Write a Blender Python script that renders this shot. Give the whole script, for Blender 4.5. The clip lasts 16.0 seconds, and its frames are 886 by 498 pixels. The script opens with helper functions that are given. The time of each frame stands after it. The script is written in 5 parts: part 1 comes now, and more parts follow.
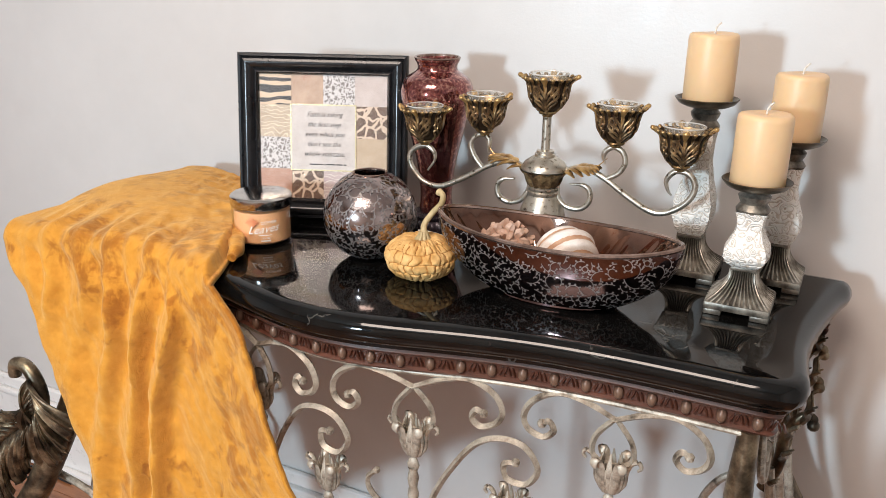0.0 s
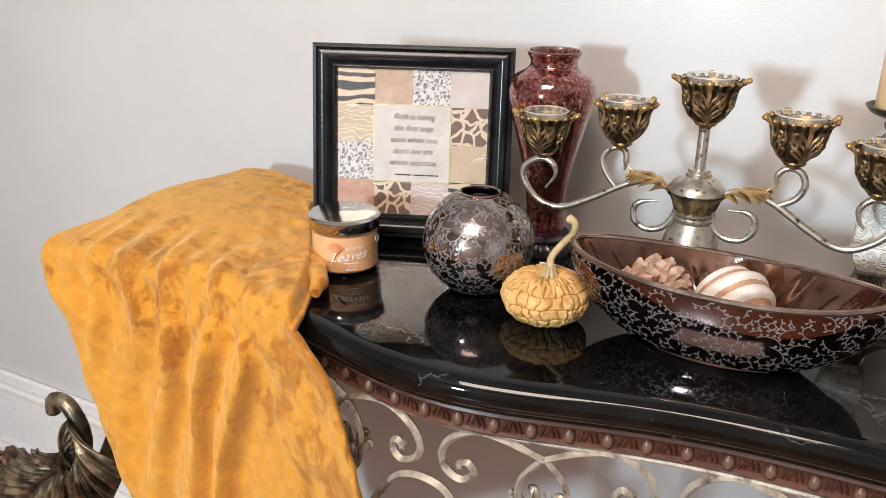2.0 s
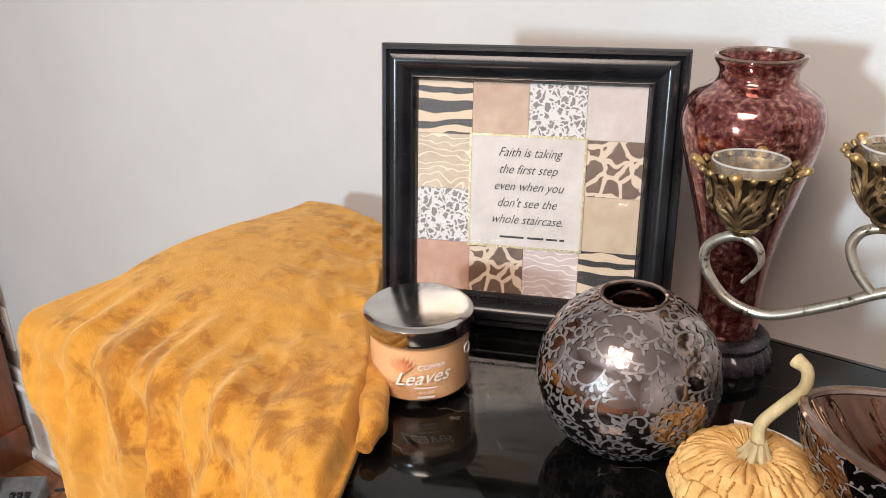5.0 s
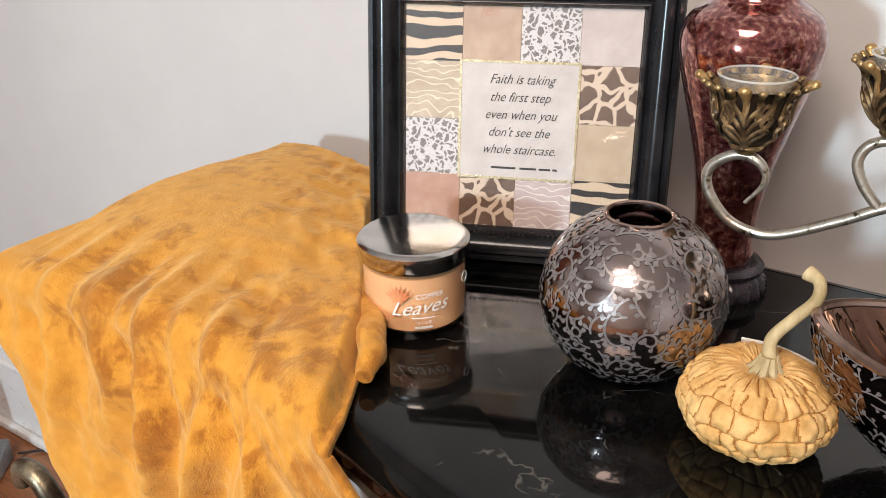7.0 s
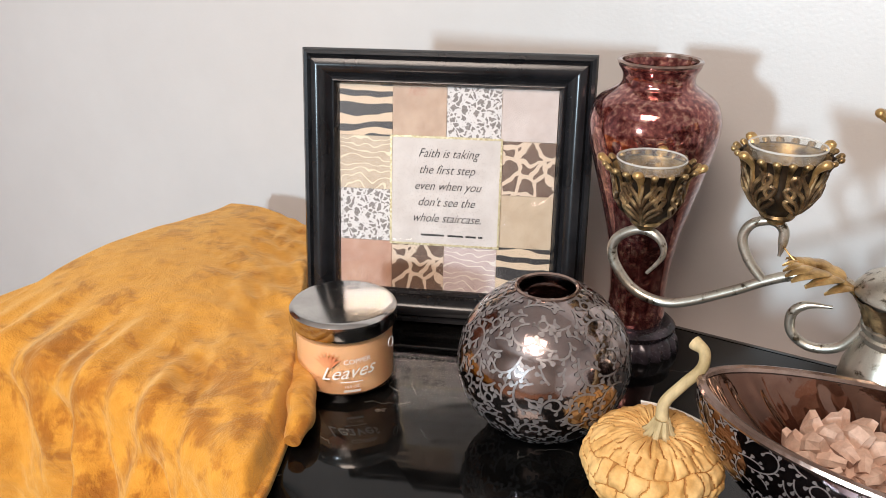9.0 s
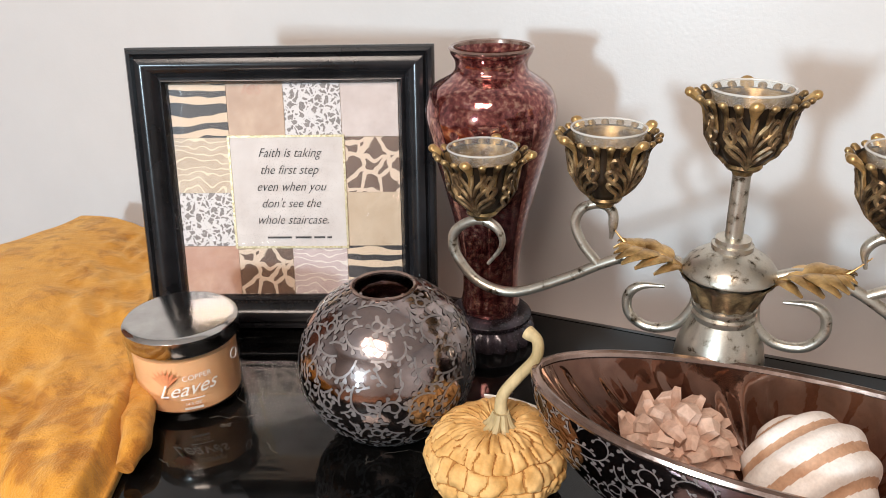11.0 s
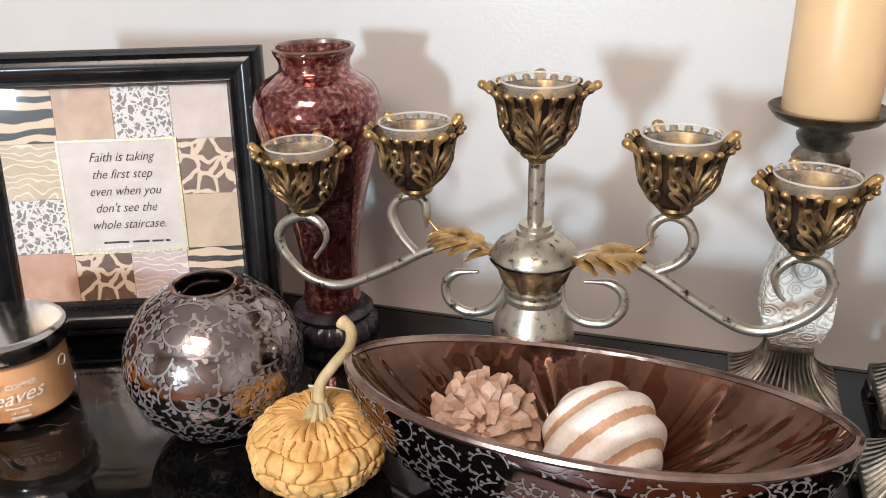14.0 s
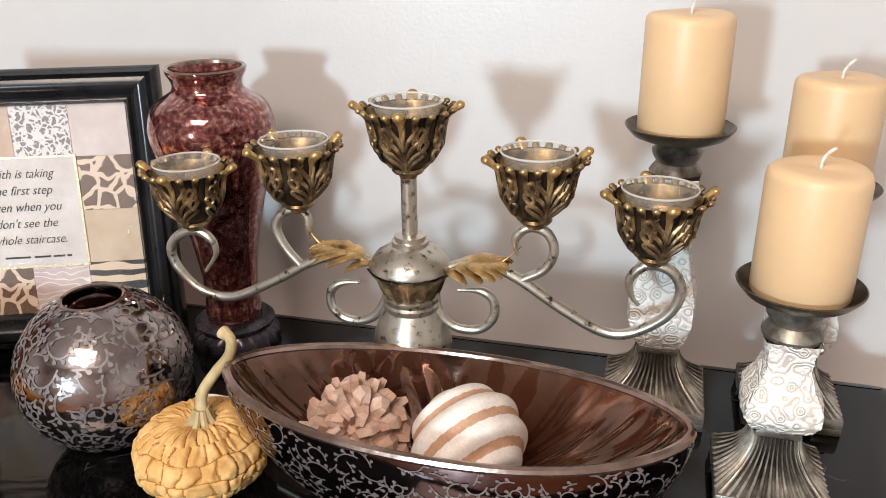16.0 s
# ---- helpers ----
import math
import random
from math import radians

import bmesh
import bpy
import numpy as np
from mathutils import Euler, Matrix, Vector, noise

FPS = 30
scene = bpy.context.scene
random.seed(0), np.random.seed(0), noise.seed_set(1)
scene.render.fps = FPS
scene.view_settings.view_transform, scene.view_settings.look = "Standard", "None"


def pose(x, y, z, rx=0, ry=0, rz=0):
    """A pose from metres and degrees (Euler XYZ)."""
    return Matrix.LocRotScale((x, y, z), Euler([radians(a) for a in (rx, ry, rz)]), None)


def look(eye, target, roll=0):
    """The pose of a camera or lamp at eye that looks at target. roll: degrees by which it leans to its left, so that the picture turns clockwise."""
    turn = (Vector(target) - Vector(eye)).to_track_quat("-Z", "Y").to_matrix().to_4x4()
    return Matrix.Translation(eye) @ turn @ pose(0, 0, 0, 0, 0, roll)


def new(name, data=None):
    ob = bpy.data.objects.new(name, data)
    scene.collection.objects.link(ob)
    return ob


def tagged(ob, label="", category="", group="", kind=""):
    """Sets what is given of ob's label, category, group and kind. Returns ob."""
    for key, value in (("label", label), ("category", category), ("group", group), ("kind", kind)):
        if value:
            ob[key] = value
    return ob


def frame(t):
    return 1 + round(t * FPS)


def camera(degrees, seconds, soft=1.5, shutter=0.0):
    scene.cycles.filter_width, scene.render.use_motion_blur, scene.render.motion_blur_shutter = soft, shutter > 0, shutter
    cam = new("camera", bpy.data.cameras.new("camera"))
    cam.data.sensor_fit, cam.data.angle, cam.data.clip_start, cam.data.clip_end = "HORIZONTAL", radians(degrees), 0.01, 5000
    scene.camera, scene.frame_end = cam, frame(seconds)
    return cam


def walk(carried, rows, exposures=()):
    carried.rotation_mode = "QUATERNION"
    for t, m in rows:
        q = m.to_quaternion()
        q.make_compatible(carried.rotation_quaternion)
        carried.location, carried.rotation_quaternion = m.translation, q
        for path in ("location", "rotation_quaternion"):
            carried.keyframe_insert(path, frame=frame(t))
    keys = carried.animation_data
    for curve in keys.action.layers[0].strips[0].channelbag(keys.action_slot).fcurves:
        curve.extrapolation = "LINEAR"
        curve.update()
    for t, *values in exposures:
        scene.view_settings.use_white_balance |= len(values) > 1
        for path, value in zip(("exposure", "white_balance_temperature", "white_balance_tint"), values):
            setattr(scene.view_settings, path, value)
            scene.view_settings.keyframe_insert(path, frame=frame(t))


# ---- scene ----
from mathutils.bvhtree import BVHTree

cam = camera(56.3, 16.0, soft=0.5)
METRES, OX, OY, EYE, TILT, LEAN, TURN = 0.966, 0.353, -1.218, 1.301, -12.4, 0.0, 26.5
ROWS = [
    (0.0, 0.0, 0.0, 0.0, 0.1, -7.22, -0.77),
    (0.5, -0.0242, 0.0266, -0.0112, 0.71, -8.67, -1.65),
    (1.0, -0.057, 0.0759, -0.0024, 1.12, -9.31, -1.75),
    (1.5, -0.0951, 0.1398, 0.0158, 1.2, -9.24, -1.63),
    (2.0, -0.1316, 0.2008, 0.0424, 1.09, -8.93, -1.2),
    (2.5, -0.1393, 0.2876, 0.0622, 2.02, -8.79, -0.91),
    (3.0, -0.1282, 0.3888, 0.0734, 8.0, -8.75, -2.17),
    (3.5, -0.1263, 0.4674, 0.0769, 11.49, -9.76, -2.52),
    (6.0, -0.1653, 0.6067, 0.0996, 7.27, -11.39, -0.26),
    (6.5, -0.1743, 0.607, 0.0813, 6.48, -11.91, -0.34),
    (7.0, -0.1785, 0.5925, 0.0651, 6.47, -13.22, -0.89),
    (7.5, -0.1774, 0.5813, 0.0641, 6.45, -13.77, -1.49),
    (8.0, -0.1673, 0.5682, 0.0879, 6.2, -12.06, -1.67),
    (8.5, -0.1553, 0.5589, 0.1008, 5.77, -10.79, -1.5),
    (9.0, -0.1409, 0.5586, 0.0998, 4.22, -10.58, -1.02),
    (11.5, -0.0667, 0.5777, 0.1011, -3.84, -11.44, 2.13),
    (12.0, -0.0538, 0.5698, 0.0988, -5.37, -11.46, 2.41),
    (12.5, -0.0426, 0.562, 0.0976, -6.35, -11.43, 2.56),
    (13.0, -0.0309, 0.5604, 0.0965, -7.16, -11.39, 2.86),
    (13.5, -0.0225, 0.5592, 0.0944, -7.53, -11.41, 2.93),
    (14.0, -0.0102, 0.5548, 0.0949, -8.4, -11.31, 2.87),
    (14.5, -0.0018, 0.5468, 0.0954, -9.49, -11.3, 2.81),
    (15.0, 0.0072, 0.5384, 0.0959, -10.11, -11.19, 2.85),
    (15.5, 0.0265, 0.527, 0.0963, -10.68, -11.05, 2.95),
    (16.0, 0.0459, 0.514, 0.0991, -11.25, -10.8, 3.05),
]
walk(cam, [(t, pose(OX, OY, EYE, TILT, LEAN, TURN) @ pose(METRES * x, METRES * y, METRES * z, 90 + pitch, roll, yaw)) for t, x, y, z, yaw, pitch, roll in ROWS])

# ---- world, sun-like window light, room lamp ----
world = bpy.data.worlds.new("world")
scene.world = world
world.use_nodes = True
world.node_tree.nodes["Background"].inputs[0].default_value = (0.75, 0.85, 1.0, 1)
world.node_tree.nodes["Background"].inputs[1].default_value = 0.6


def area_lamp(name, where, target, size, size_y, power, color):
    data = bpy.data.lights.new(name, "AREA")
    data.shape, data.size, data.size_y, data.energy, data.color = "RECTANGLE", size, size_y, power, color
    ob = new(name, data)
    ob.matrix_world = look(where, target)
    return ob


area_lamp("window_daylight", (-0.62, -3.38, 1.42), (-0.1, 0.0, 1.0), 0.20, 0.28, 72, (0.66, 0.86, 1.0))
area_lamp("ceiling_lamp_light", (-0.10, -1.85, 2.45), (-0.10, -1.82, 0.0), 0.9, 0.9, 63, (1.0, 0.83, 0.72))

# ---- materials ----


def shader(name):
    m = bpy.data.materials.new(name)
    m.use_nodes = True
    nt = m.node_tree
    return m, nt, nt.nodes["Principled BSDF"]


def node(nt, kind, **values):
    n = nt.nodes.new(kind)
    for key, value in values.items():
        if key in n.inputs:
            n.inputs[key].default_value = value
    return n


def coords(nt, scale=(1, 1, 1)):
    tc = nt.nodes.new("ShaderNodeTexCoord")
    mp = nt.nodes.new("ShaderNodeMapping")
    mp.inputs["Scale"].default_value = scale
    nt.links.new(tc.outputs["Object"], mp.inputs["Vector"])
    return mp.outputs["Vector"]


def ramp(nt, fac, stops):
    r = nt.nodes.new("ShaderNodeValToRGB")
    while len(r.color_ramp.elements) < len(stops):
        r.color_ramp.elements.new(0.5)
    for e, (pos, col) in zip(r.color_ramp.elements, stops):
        e.position = pos
        e.color = (*col, 1) if len(col) == 3 else col
    nt.links.new(fac, r.inputs["Fac"])
    return r.outputs["Color"]


def noise_tex(nt, vec, scale, detail=4, rough=0.55, distortion=0.0):
    n = node(nt, "ShaderNodeTexNoise", Scale=scale, Detail=detail, Roughness=rough, Distortion=distortion)
    nt.links.new(vec, n.inputs["Vector"])
    return n.outputs["Fac"]


def voronoi(nt, vec, scale, feature="F1", randomness=1.0):
    n = nt.nodes.new("ShaderNodeTexVoronoi")
    n.feature = feature
    n.inputs["Scale"].default_value = scale
    n.inputs["Randomness"].default_value = randomness
    nt.links.new(vec, n.inputs["Vector"])
    return n.outputs["Distance"]


def mixc(nt, fac, a, b):
    m = nt.nodes.new("ShaderNodeMix")
    m.data_type = "RGBA"
    for value, k in ((fac, 0), (a, 6), (b, 7)):
        if isinstance(value, tuple):
            m.inputs[k].default_value = (*value, 1)
        elif isinstance(value, (int, float)):
            m.inputs[k].default_value = value
        else:
            nt.links.new(value, m.inputs[k])
    return m.outputs[2]


def maths(nt, op, a, b=0.0):
    m = nt.nodes.new("ShaderNodeMath")
    m.operation = op
    for k, value in enumerate((a, b)):
        if isinstance(value, (int, float)):
            m.inputs[k].default_value = value
        else:
            nt.links.new(value, m.inputs[k])
    return m.outputs[0]


def bump(nt, bsdf, height, strength, distance=0.001):
    b = nt.nodes.new("ShaderNodeBump")
    b.inputs["Strength"].default_value = strength
    b.inputs["Distance"].default_value = distance
    nt.links.new(height, b.inputs["Height"])
    nt.links.new(b.outputs["Normal"], bsdf.inputs["Normal"])


def surface(name, colors, scale, rough, metal=0.0, bump_scale=0.0, bump_strength=0.2, bump_distance=0.0005, stretch=(1, 1, 1),
            fine=0.15, coat=0.0, spread=(0.35, 0.65), rough_var=0.1, detail=5):
    """Two-scale mottled surface with its own grain and relief."""
    m, nt, b = shader(name)
    v = coords(nt, stretch)
    big = noise_tex(nt, v, scale, detail)
    col = ramp(nt, big, [(spread[0] + (spread[1] - spread[0]) * i / max(1, len(colors) - 1), c) for i, c in enumerate(colors)])
    small = noise_tex(nt, v, scale * 9, 3)
    dark = ramp(nt, small, [(0.3, (1 - fine,) * 3), (0.7, (1.0,) * 3)])
    mul = nt.nodes.new("ShaderNodeMix")
    mul.data_type, mul.blend_type = "RGBA", "MULTIPLY"
    mul.inputs[0].default_value = 1.0
    nt.links.new(col, mul.inputs[6])
    nt.links.new(dark, mul.inputs[7])
    nt.links.new(mul.outputs[2], b.inputs["Base Color"])
    rr = nt.nodes.new("ShaderNodeMapRange")
    nt.links.new(small, rr.inputs["Value"])
    rr.inputs["To Min"].default_value = max(0.02, rough - rough_var)
    rr.inputs["To Max"].default_value = rough + rough_var
    nt.links.new(rr.outputs["Result"], b.inputs["Roughness"])
    b.inputs["Metallic"].default_value = metal
    b.inputs["Coat Weight"].default_value = coat
    b.inputs["Coat Roughness"].default_value = 0.06
    if bump_scale:
        bump(nt, b, noise_tex(nt, v, bump_scale, 4), bump_strength, bump_distance)
    return m


def granite():
    m, nt, b = shader("black polished granite")
    v = coords(nt)
    n1 = noise_tex(nt, v, 22, 6, 0.6)
    base = ramp(nt, n1, [(0.42, (0.002, 0.002, 0.002)), (0.62, (0.006, 0.0058, 0.0055)), (0.8, (0.018, 0.017, 0.016))])
    warp = nt.nodes.new("ShaderNodeVectorMath")
    warp.operation = "ADD"
    wn = nt.nodes.new("ShaderNodeTexNoise")
    wn.inputs["Scale"].default_value = 14
    wn.inputs["Detail"].default_value = 5
    sc = nt.nodes.new("ShaderNodeVectorMath")
    sc.operation = "SCALE"
    sc.inputs["Scale"].default_value = 0.09
    nt.links.new(v, wn.inputs["Vector"])
    nt.links.new(wn.outputs["Color"], sc.inputs[0])
    nt.links.new(v, warp.inputs[0])
    nt.links.new(sc.outputs[0], warp.inputs[1])
    edge = voronoi(nt, warp.outputs[0], 13, "DISTANCE_TO_EDGE")
    thin = ramp(nt, edge, [(0.0, (1, 1, 1)), (0.011, (0, 0, 0))])
    gate = ramp(nt, noise_tex(nt, v, 17, 4), [(0.56, (0, 0, 0)), (0.62, (1, 1, 1))])
    fac = maths(nt, "MULTIPLY", maths(nt, "MULTIPLY", thin, gate), 0.2)
    nt.links.new(mixc(nt, fac, base, (0.36, 0.34, 0.30)), b.inputs["Base Color"])
    nt.links.new(ramp(nt, noise_tex(nt, v, 35, 5), [(0.35, (0.03,) * 3), (0.75, (0.09,) * 3)]), b.inputs["Roughness"])
    b.inputs["Specular IOR Level"].default_value = 0.31
    return m


def velvet():
    m, nt, b = shader("golden crushed velvet plush")
    v = coords(nt)
    # pile brushed the wrong way lies in sparse, sharp-edged patches, gathered in clusters
    nap = noise_tex(nt, coords(nt, (34.0, 34.0, 26.0)), 1.0, 6, 0.64, 0.4)
    where = noise_tex(nt, coords(nt, (4.5, 4.5, 3.5)), 1.0, 2, 0.5, 0.3)
    crushed = maths(nt, "ADD", maths(nt, "MULTIPLY", nap, 0.55), maths(nt, "MULTIPLY", where, 0.45))
    mask = ramp(nt, crushed, [(0.508, (0, 0, 0)), (0.566, (1, 1, 1))])
    soft = noise_tex(nt, coords(nt, (70.0, 70.0, 70.0)), 1.0, 4, 0.60, 0.2)
    base = ramp(nt, soft, [(0.30, (0.48, 0.196, 0.016)), (0.70, (0.60, 0.274, 0.035))])
    dark = ramp(nt, soft, [(0.30, (0.21, 0.058, 0.003)), (0.70, (0.37, 0.122, 0.008))])
    nt.links.new(mixc(nt, maths(nt, "MULTIPLY", mask, 0.78), base, dark), b.inputs["Base Color"])
    b.inputs["Roughness"].default_value = 0.8
    b.inputs["Specular IOR Level"].default_value = 0.2
    b.inputs["Sheen Weight"].default_value = 0.55
    b.inputs["Sheen Roughness"].default_value = 0.55
    b.inputs["Sheen Tint"].default_value = (1.0, 0.74, 0.36, 1)
    pile = noise_tex(nt, v, 620, 2)
    h = maths(nt, "ADD", maths(nt, "MULTIPLY", pile, 0.30), maths(nt, "MULTIPLY", nap, 1.3))
    h = maths(nt, "ADD", h, maths(nt, "MULTIPLY", soft, 0.35))
    bump(nt, b, h, 0.55, 0.005)
    return m


def carved_white():
    m, nt, b = shader("whitewashed carved scrollwork")
    v = coords(nt)
    d = voronoi(nt, v, 105, "SMOOTH_F1")
    d = maths(nt, "ADD", d, maths(nt, "MULTIPLY", noise_tex(nt, v, 60, 3), 0.40))
    f = maths(nt, "ADD", maths(nt, "MULTIPLY", maths(nt, "SINE", maths(nt, "MULTIPLY", d, 34.0)), 0.5), 0.5)
    wash = noise_tex(nt, v, 38, 5)
    lo = mixc(nt, wash, (0.38, 0.30, 0.22), (0.68, 0.62, 0.54))
    nt.links.new(mixc(nt, ramp(nt, f, [(0.03, (0, 0, 0)), (0.22, (1, 1, 1))]), lo, (0.80, 0.77, 0.72)), b.inputs["Base Color"])
    b.inputs["Roughness"].default_value = 0.7
    bump(nt, b, f, 0.65, 0.0014)
    return m


def wood(name, dark, light, scale, rough, stretch, coat=0.2, plank=False):
    m, nt, b = shader(name)
    v = coords(nt, stretch)
    g = noise_tex(nt, v, scale, 7, 0.65, 0.8)
    fine = noise_tex(nt, v, scale * 7, 4)
    f = maths(nt, "ADD", maths(nt, "MULTIPLY", g, 0.7), maths(nt, "MULTIPLY", fine, 0.3))
    if plank:
        oi = nt.nodes.new("ShaderNodeObjectInfo")
        f = maths(nt, "ADD", f, maths(nt, "MULTIPLY", maths(nt, "SUBTRACT", oi.outputs["Random"], 0.5), 0.16))
    nt.links.new(ramp(nt, f, [(0.34, dark), (0.66, light)]), b.inputs["Base Color"])
    b.inputs["Roughness"].default_value = rough
    b.inputs["Coat Weight"].default_value = coat
    b.inputs["Coat Roughness"].default_value = 0.2
    bump(nt, b, f, 0.25, 0.0008)
    return m


def glass(name, haze, tint=(1, 1, 1)):
    """Thin clear sheet: straight-through light, mirror gloss that grows towards the edge, and a little white haze in the glass."""
    m, nt, b = shader(name)
    out = nt.nodes["Material Output"]
    clear = node(nt, "ShaderNodeBsdfTransparent", Color=(*tint, 1))
    milk = node(nt, "ShaderNodeBsdfTranslucent", Color=(0.9, 0.89, 0.86, 1))
    white = node(nt, "ShaderNodeBsdfDiffuse", Color=(0.88, 0.87, 0.84, 1))
    gloss = node(nt, "ShaderNodeBsdfGlossy", Roughness=0.03)
    both = nt.nodes.new("ShaderNodeMixShader")
    both.inputs[0].default_value = 0.5
    nt.links.new(milk.outputs[0], both.inputs[1])
    nt.links.new(white.outputs[0], both.inputs[2])
    hz = nt.nodes.new("ShaderNodeMixShader")
    hz.inputs[0].default_value = haze
    nt.links.new(clear.outputs[0], hz.inputs[1])
    nt.links.new(both.outputs[0], hz.inputs[2])
    lw = node(nt, "ShaderNodeLayerWeight", Blend=0.5)
    fres = maths(nt, "ADD", maths(nt, "MULTIPLY", maths(nt, "POWER", lw.outputs["Facing"], 4.0), 0.6), 0.04)
    mx = nt.nodes.new("ShaderNodeMixShader")
    nt.links.new(fres, mx.inputs[0])
    nt.links.new(hz.outputs[0], mx.inputs[1])
    nt.links.new(gloss.outputs[0], mx.inputs[2])
    nt.links.new(mx.outputs[0], out.inputs["Surface"])
    return m


def wax(name, col, sub=0.25):
    m, nt, b = shader(name)
    v = coords(nt)
    nt.links.new(ramp(nt, noise_tex(nt, v, 30, 4), [(0.3, tuple(0.93 * c for c in col)), (0.7, col)]), b.inputs["Base Color"])
    b.inputs["Roughness"].default_value = 0.42
    b.inputs["Subsurface Weight"].default_value = sub
    b.inputs["Subsurface Radius"].default_value = (0.012, 0.007, 0.003)
    bump(nt, b, noise_tex(nt, v, 120, 3), 0.08, 0.0005)
    return m


M_WALL = surface("warm white wall paint", [(0.590, 0.572, 0.555), (0.628, 0.610, 0.592)], 3, 0.36, bump_scale=260, bump_strength=0.22, bump_distance=0.0008, fine=0.02)
M_CEIL = surface("white ceiling paint", [(0.76, 0.74, 0.70), (0.80, 0.78, 0.75)], 3, 0.7, bump_scale=200, fine=0.03)
M_TRIM = surface("white gloss trim paint", [(0.76, 0.74, 0.72), (0.82, 0.80, 0.78)], 5, 0.3, bump_scale=60, bump_strength=0.1, fine=0.04)
M_FLOOR = wood("reddish brown oak floor", (0.16, 0.055, 0.02), (0.34, 0.135, 0.05), 6, 0.3, (1, 12, 12), 0.4, True)
M_CAB = wood("dark cherry cabinet wood", (0.11, 0.028, 0.010), (0.24, 0.075, 0.028), 5, 0.35, (10, 10, 1), 0.35)
M_STONE = granite()
M_APRON = wood("dark carved mahogany apron", (0.040, 0.014, 0.009), (0.115, 0.042, 0.026), 12, 0.30, (1, 4, 4), 0.3)
M_BEAD = surface("rubbed bronze-brown bead", [(0.075, 0.032, 0.02), (0.21, 0.13, 0.09)], 50, 0.38, 0.35, 200, 0.3)
M_IRON = surface("aged champagne wrought iron", [(0.10, 0.08, 0.06), (0.40, 0.34, 0.27), (0.56, 0.50, 0.41)], 60, 0.46, 0.4, 240, 0.5, 0.0006, fine=0.3, spread=(0.30, 0.58))
M_LEAFIRON = surface("dark bronze cast leaf", [(0.035, 0.028, 0.020), (0.15, 0.115, 0.075), (0.36, 0.29, 0.19)], 34, 0.36, 0.75, 150, 0.5, 0.0008, fine=0.3)
M_VELVET = velvet()
M_BLACKFRAME = surface("black satin lacquered frame", [(0.008, 0.008, 0.009), (0.016, 0.016, 0.018)], 30, 0.22, 0.0, 90, 0.06, fine=0.1, rough_var=0.05)
M_BLACKFRAME.node_tree.nodes["Principled BSDF"].inputs["Specular IOR Level"].default_value = 0.32
M_SILVER = surface("aged silver leaf metal", [(0.07, 0.052, 0.032), (0.42, 0.38, 0.31), (0.58, 0.54, 0.46)], 150, 0.32, 0.88, 160, 0.3, 0.0004, fine=0.2, spread=(0.315, 0.46))
M_GOLD = surface("antique gold and brown patina", [(0.045, 0.028, 0.018), (0.19, 0.122, 0.062), (0.52, 0.37, 0.19)], 75, 0.38, 0.65, 170, 0.5, 0.0006, fine=0.3, spread=(0.34, 0.66))
M_GOLDTIP = surface("rubbed bright gold tips", [(0.22, 0.12, 0.04), (0.72, 0.48, 0.20)], 60, 0.34, 0.7, 170, 0.4, 0.0005, fine=0.2)
M_GOLDDARK = surface("dark brown cup body metal", [(0.012, 0.008, 0.005), (0.050, 0.031, 0.016)], 75, 0.45, 0.5, 170, 0.4, 0.0006, fine=0.3)
M_GOLDRIB = surface("brown gold rib patina", [(0.075, 0.046, 0.022), (0.30, 0.195, 0.085), (0.50, 0.35, 0.16)], 110, 0.36, 0.7, 170, 0.5, 0.0005, fine=0.35, spread=(0.36, 0.64))
M_CUPGLASS = glass("frosted pressed glass", 0.10, (0.97, 0.97, 0.95))
M_RIMGLASS = glass("bright glass rim", 0.45, (0.97, 0.97, 0.95))
M_CANDLE = wax("ivory tan candle wax", (0.72, 0.50, 0.285), 0.2)
M_WICK = surface("white cotton wick", [(0.6, 0.55, 0.48), (0.8, 0.76, 0.7)], 300, 0.9)
M_PEWTER = surface("dark pewter with silver rub", [(0.04, 0.034, 0.028), (0.16, 0.14, 0.115), (0.34, 0.31, 0.26)], 40, 0.4, 0.6, 140, 0.4, 0.0006, fine=0.3)
M_FLUTELIT = surface("pewter flutes with painted highlight", [(0.12, 0.10, 0.08), (0.40, 0.36, 0.30), (0.62, 0.58, 0.50)], 55, 0.38, 0.6, 140, 0.3, 0.0005, fine=0.25)
M_DISH = surface("dark bronze dish", [(0.05, 0.04, 0.028), (0.16, 0.13, 0.09)], 45, 0.33, 0.7, 120, 0.3, fine=0.25)
M_CARVED = carved_white()
M_BALL = surface("dark bronze lustre glaze", [(0.32, 0.26, 0.25), (0.52, 0.43, 0.41)], 14, 0.13, 1.0, 38, 0.36, 0.0018, fine=0.12, coat=0.2, rough_var=0.03)
M_BOWLOUT = surface("black plum lustre glaze", [(0.10, 0.064, 0.064), (0.20, 0.132, 0.128)], 12, 0.07, 1.0, 38, 0.16, 0.0010, fine=0.15, coat=0.2, rough_var=0.03)
M_VINE = surface("matt pewter grey vine relief", [(0.20, 0.178, 0.172), (0.28, 0.250, 0.242)], 60, 0.36, 0.5, 0, fine=0.12)
M_BOWLIN = surface("copper brown mirror glaze", [(0.17, 0.085, 0.060), (0.40, 0.245, 0.180)], 9, 0.05, 0.95, 35, 0.22, 0.0012, fine=0.12, coat=0.3, rough_var=0.02)
M_RIM = surface("rubbed copper rim", [(0.22, 0.145, 0.115), (0.44, 0.32, 0.27)], 30, 0.16, 0.85, 60, 0.15, fine=0.15)
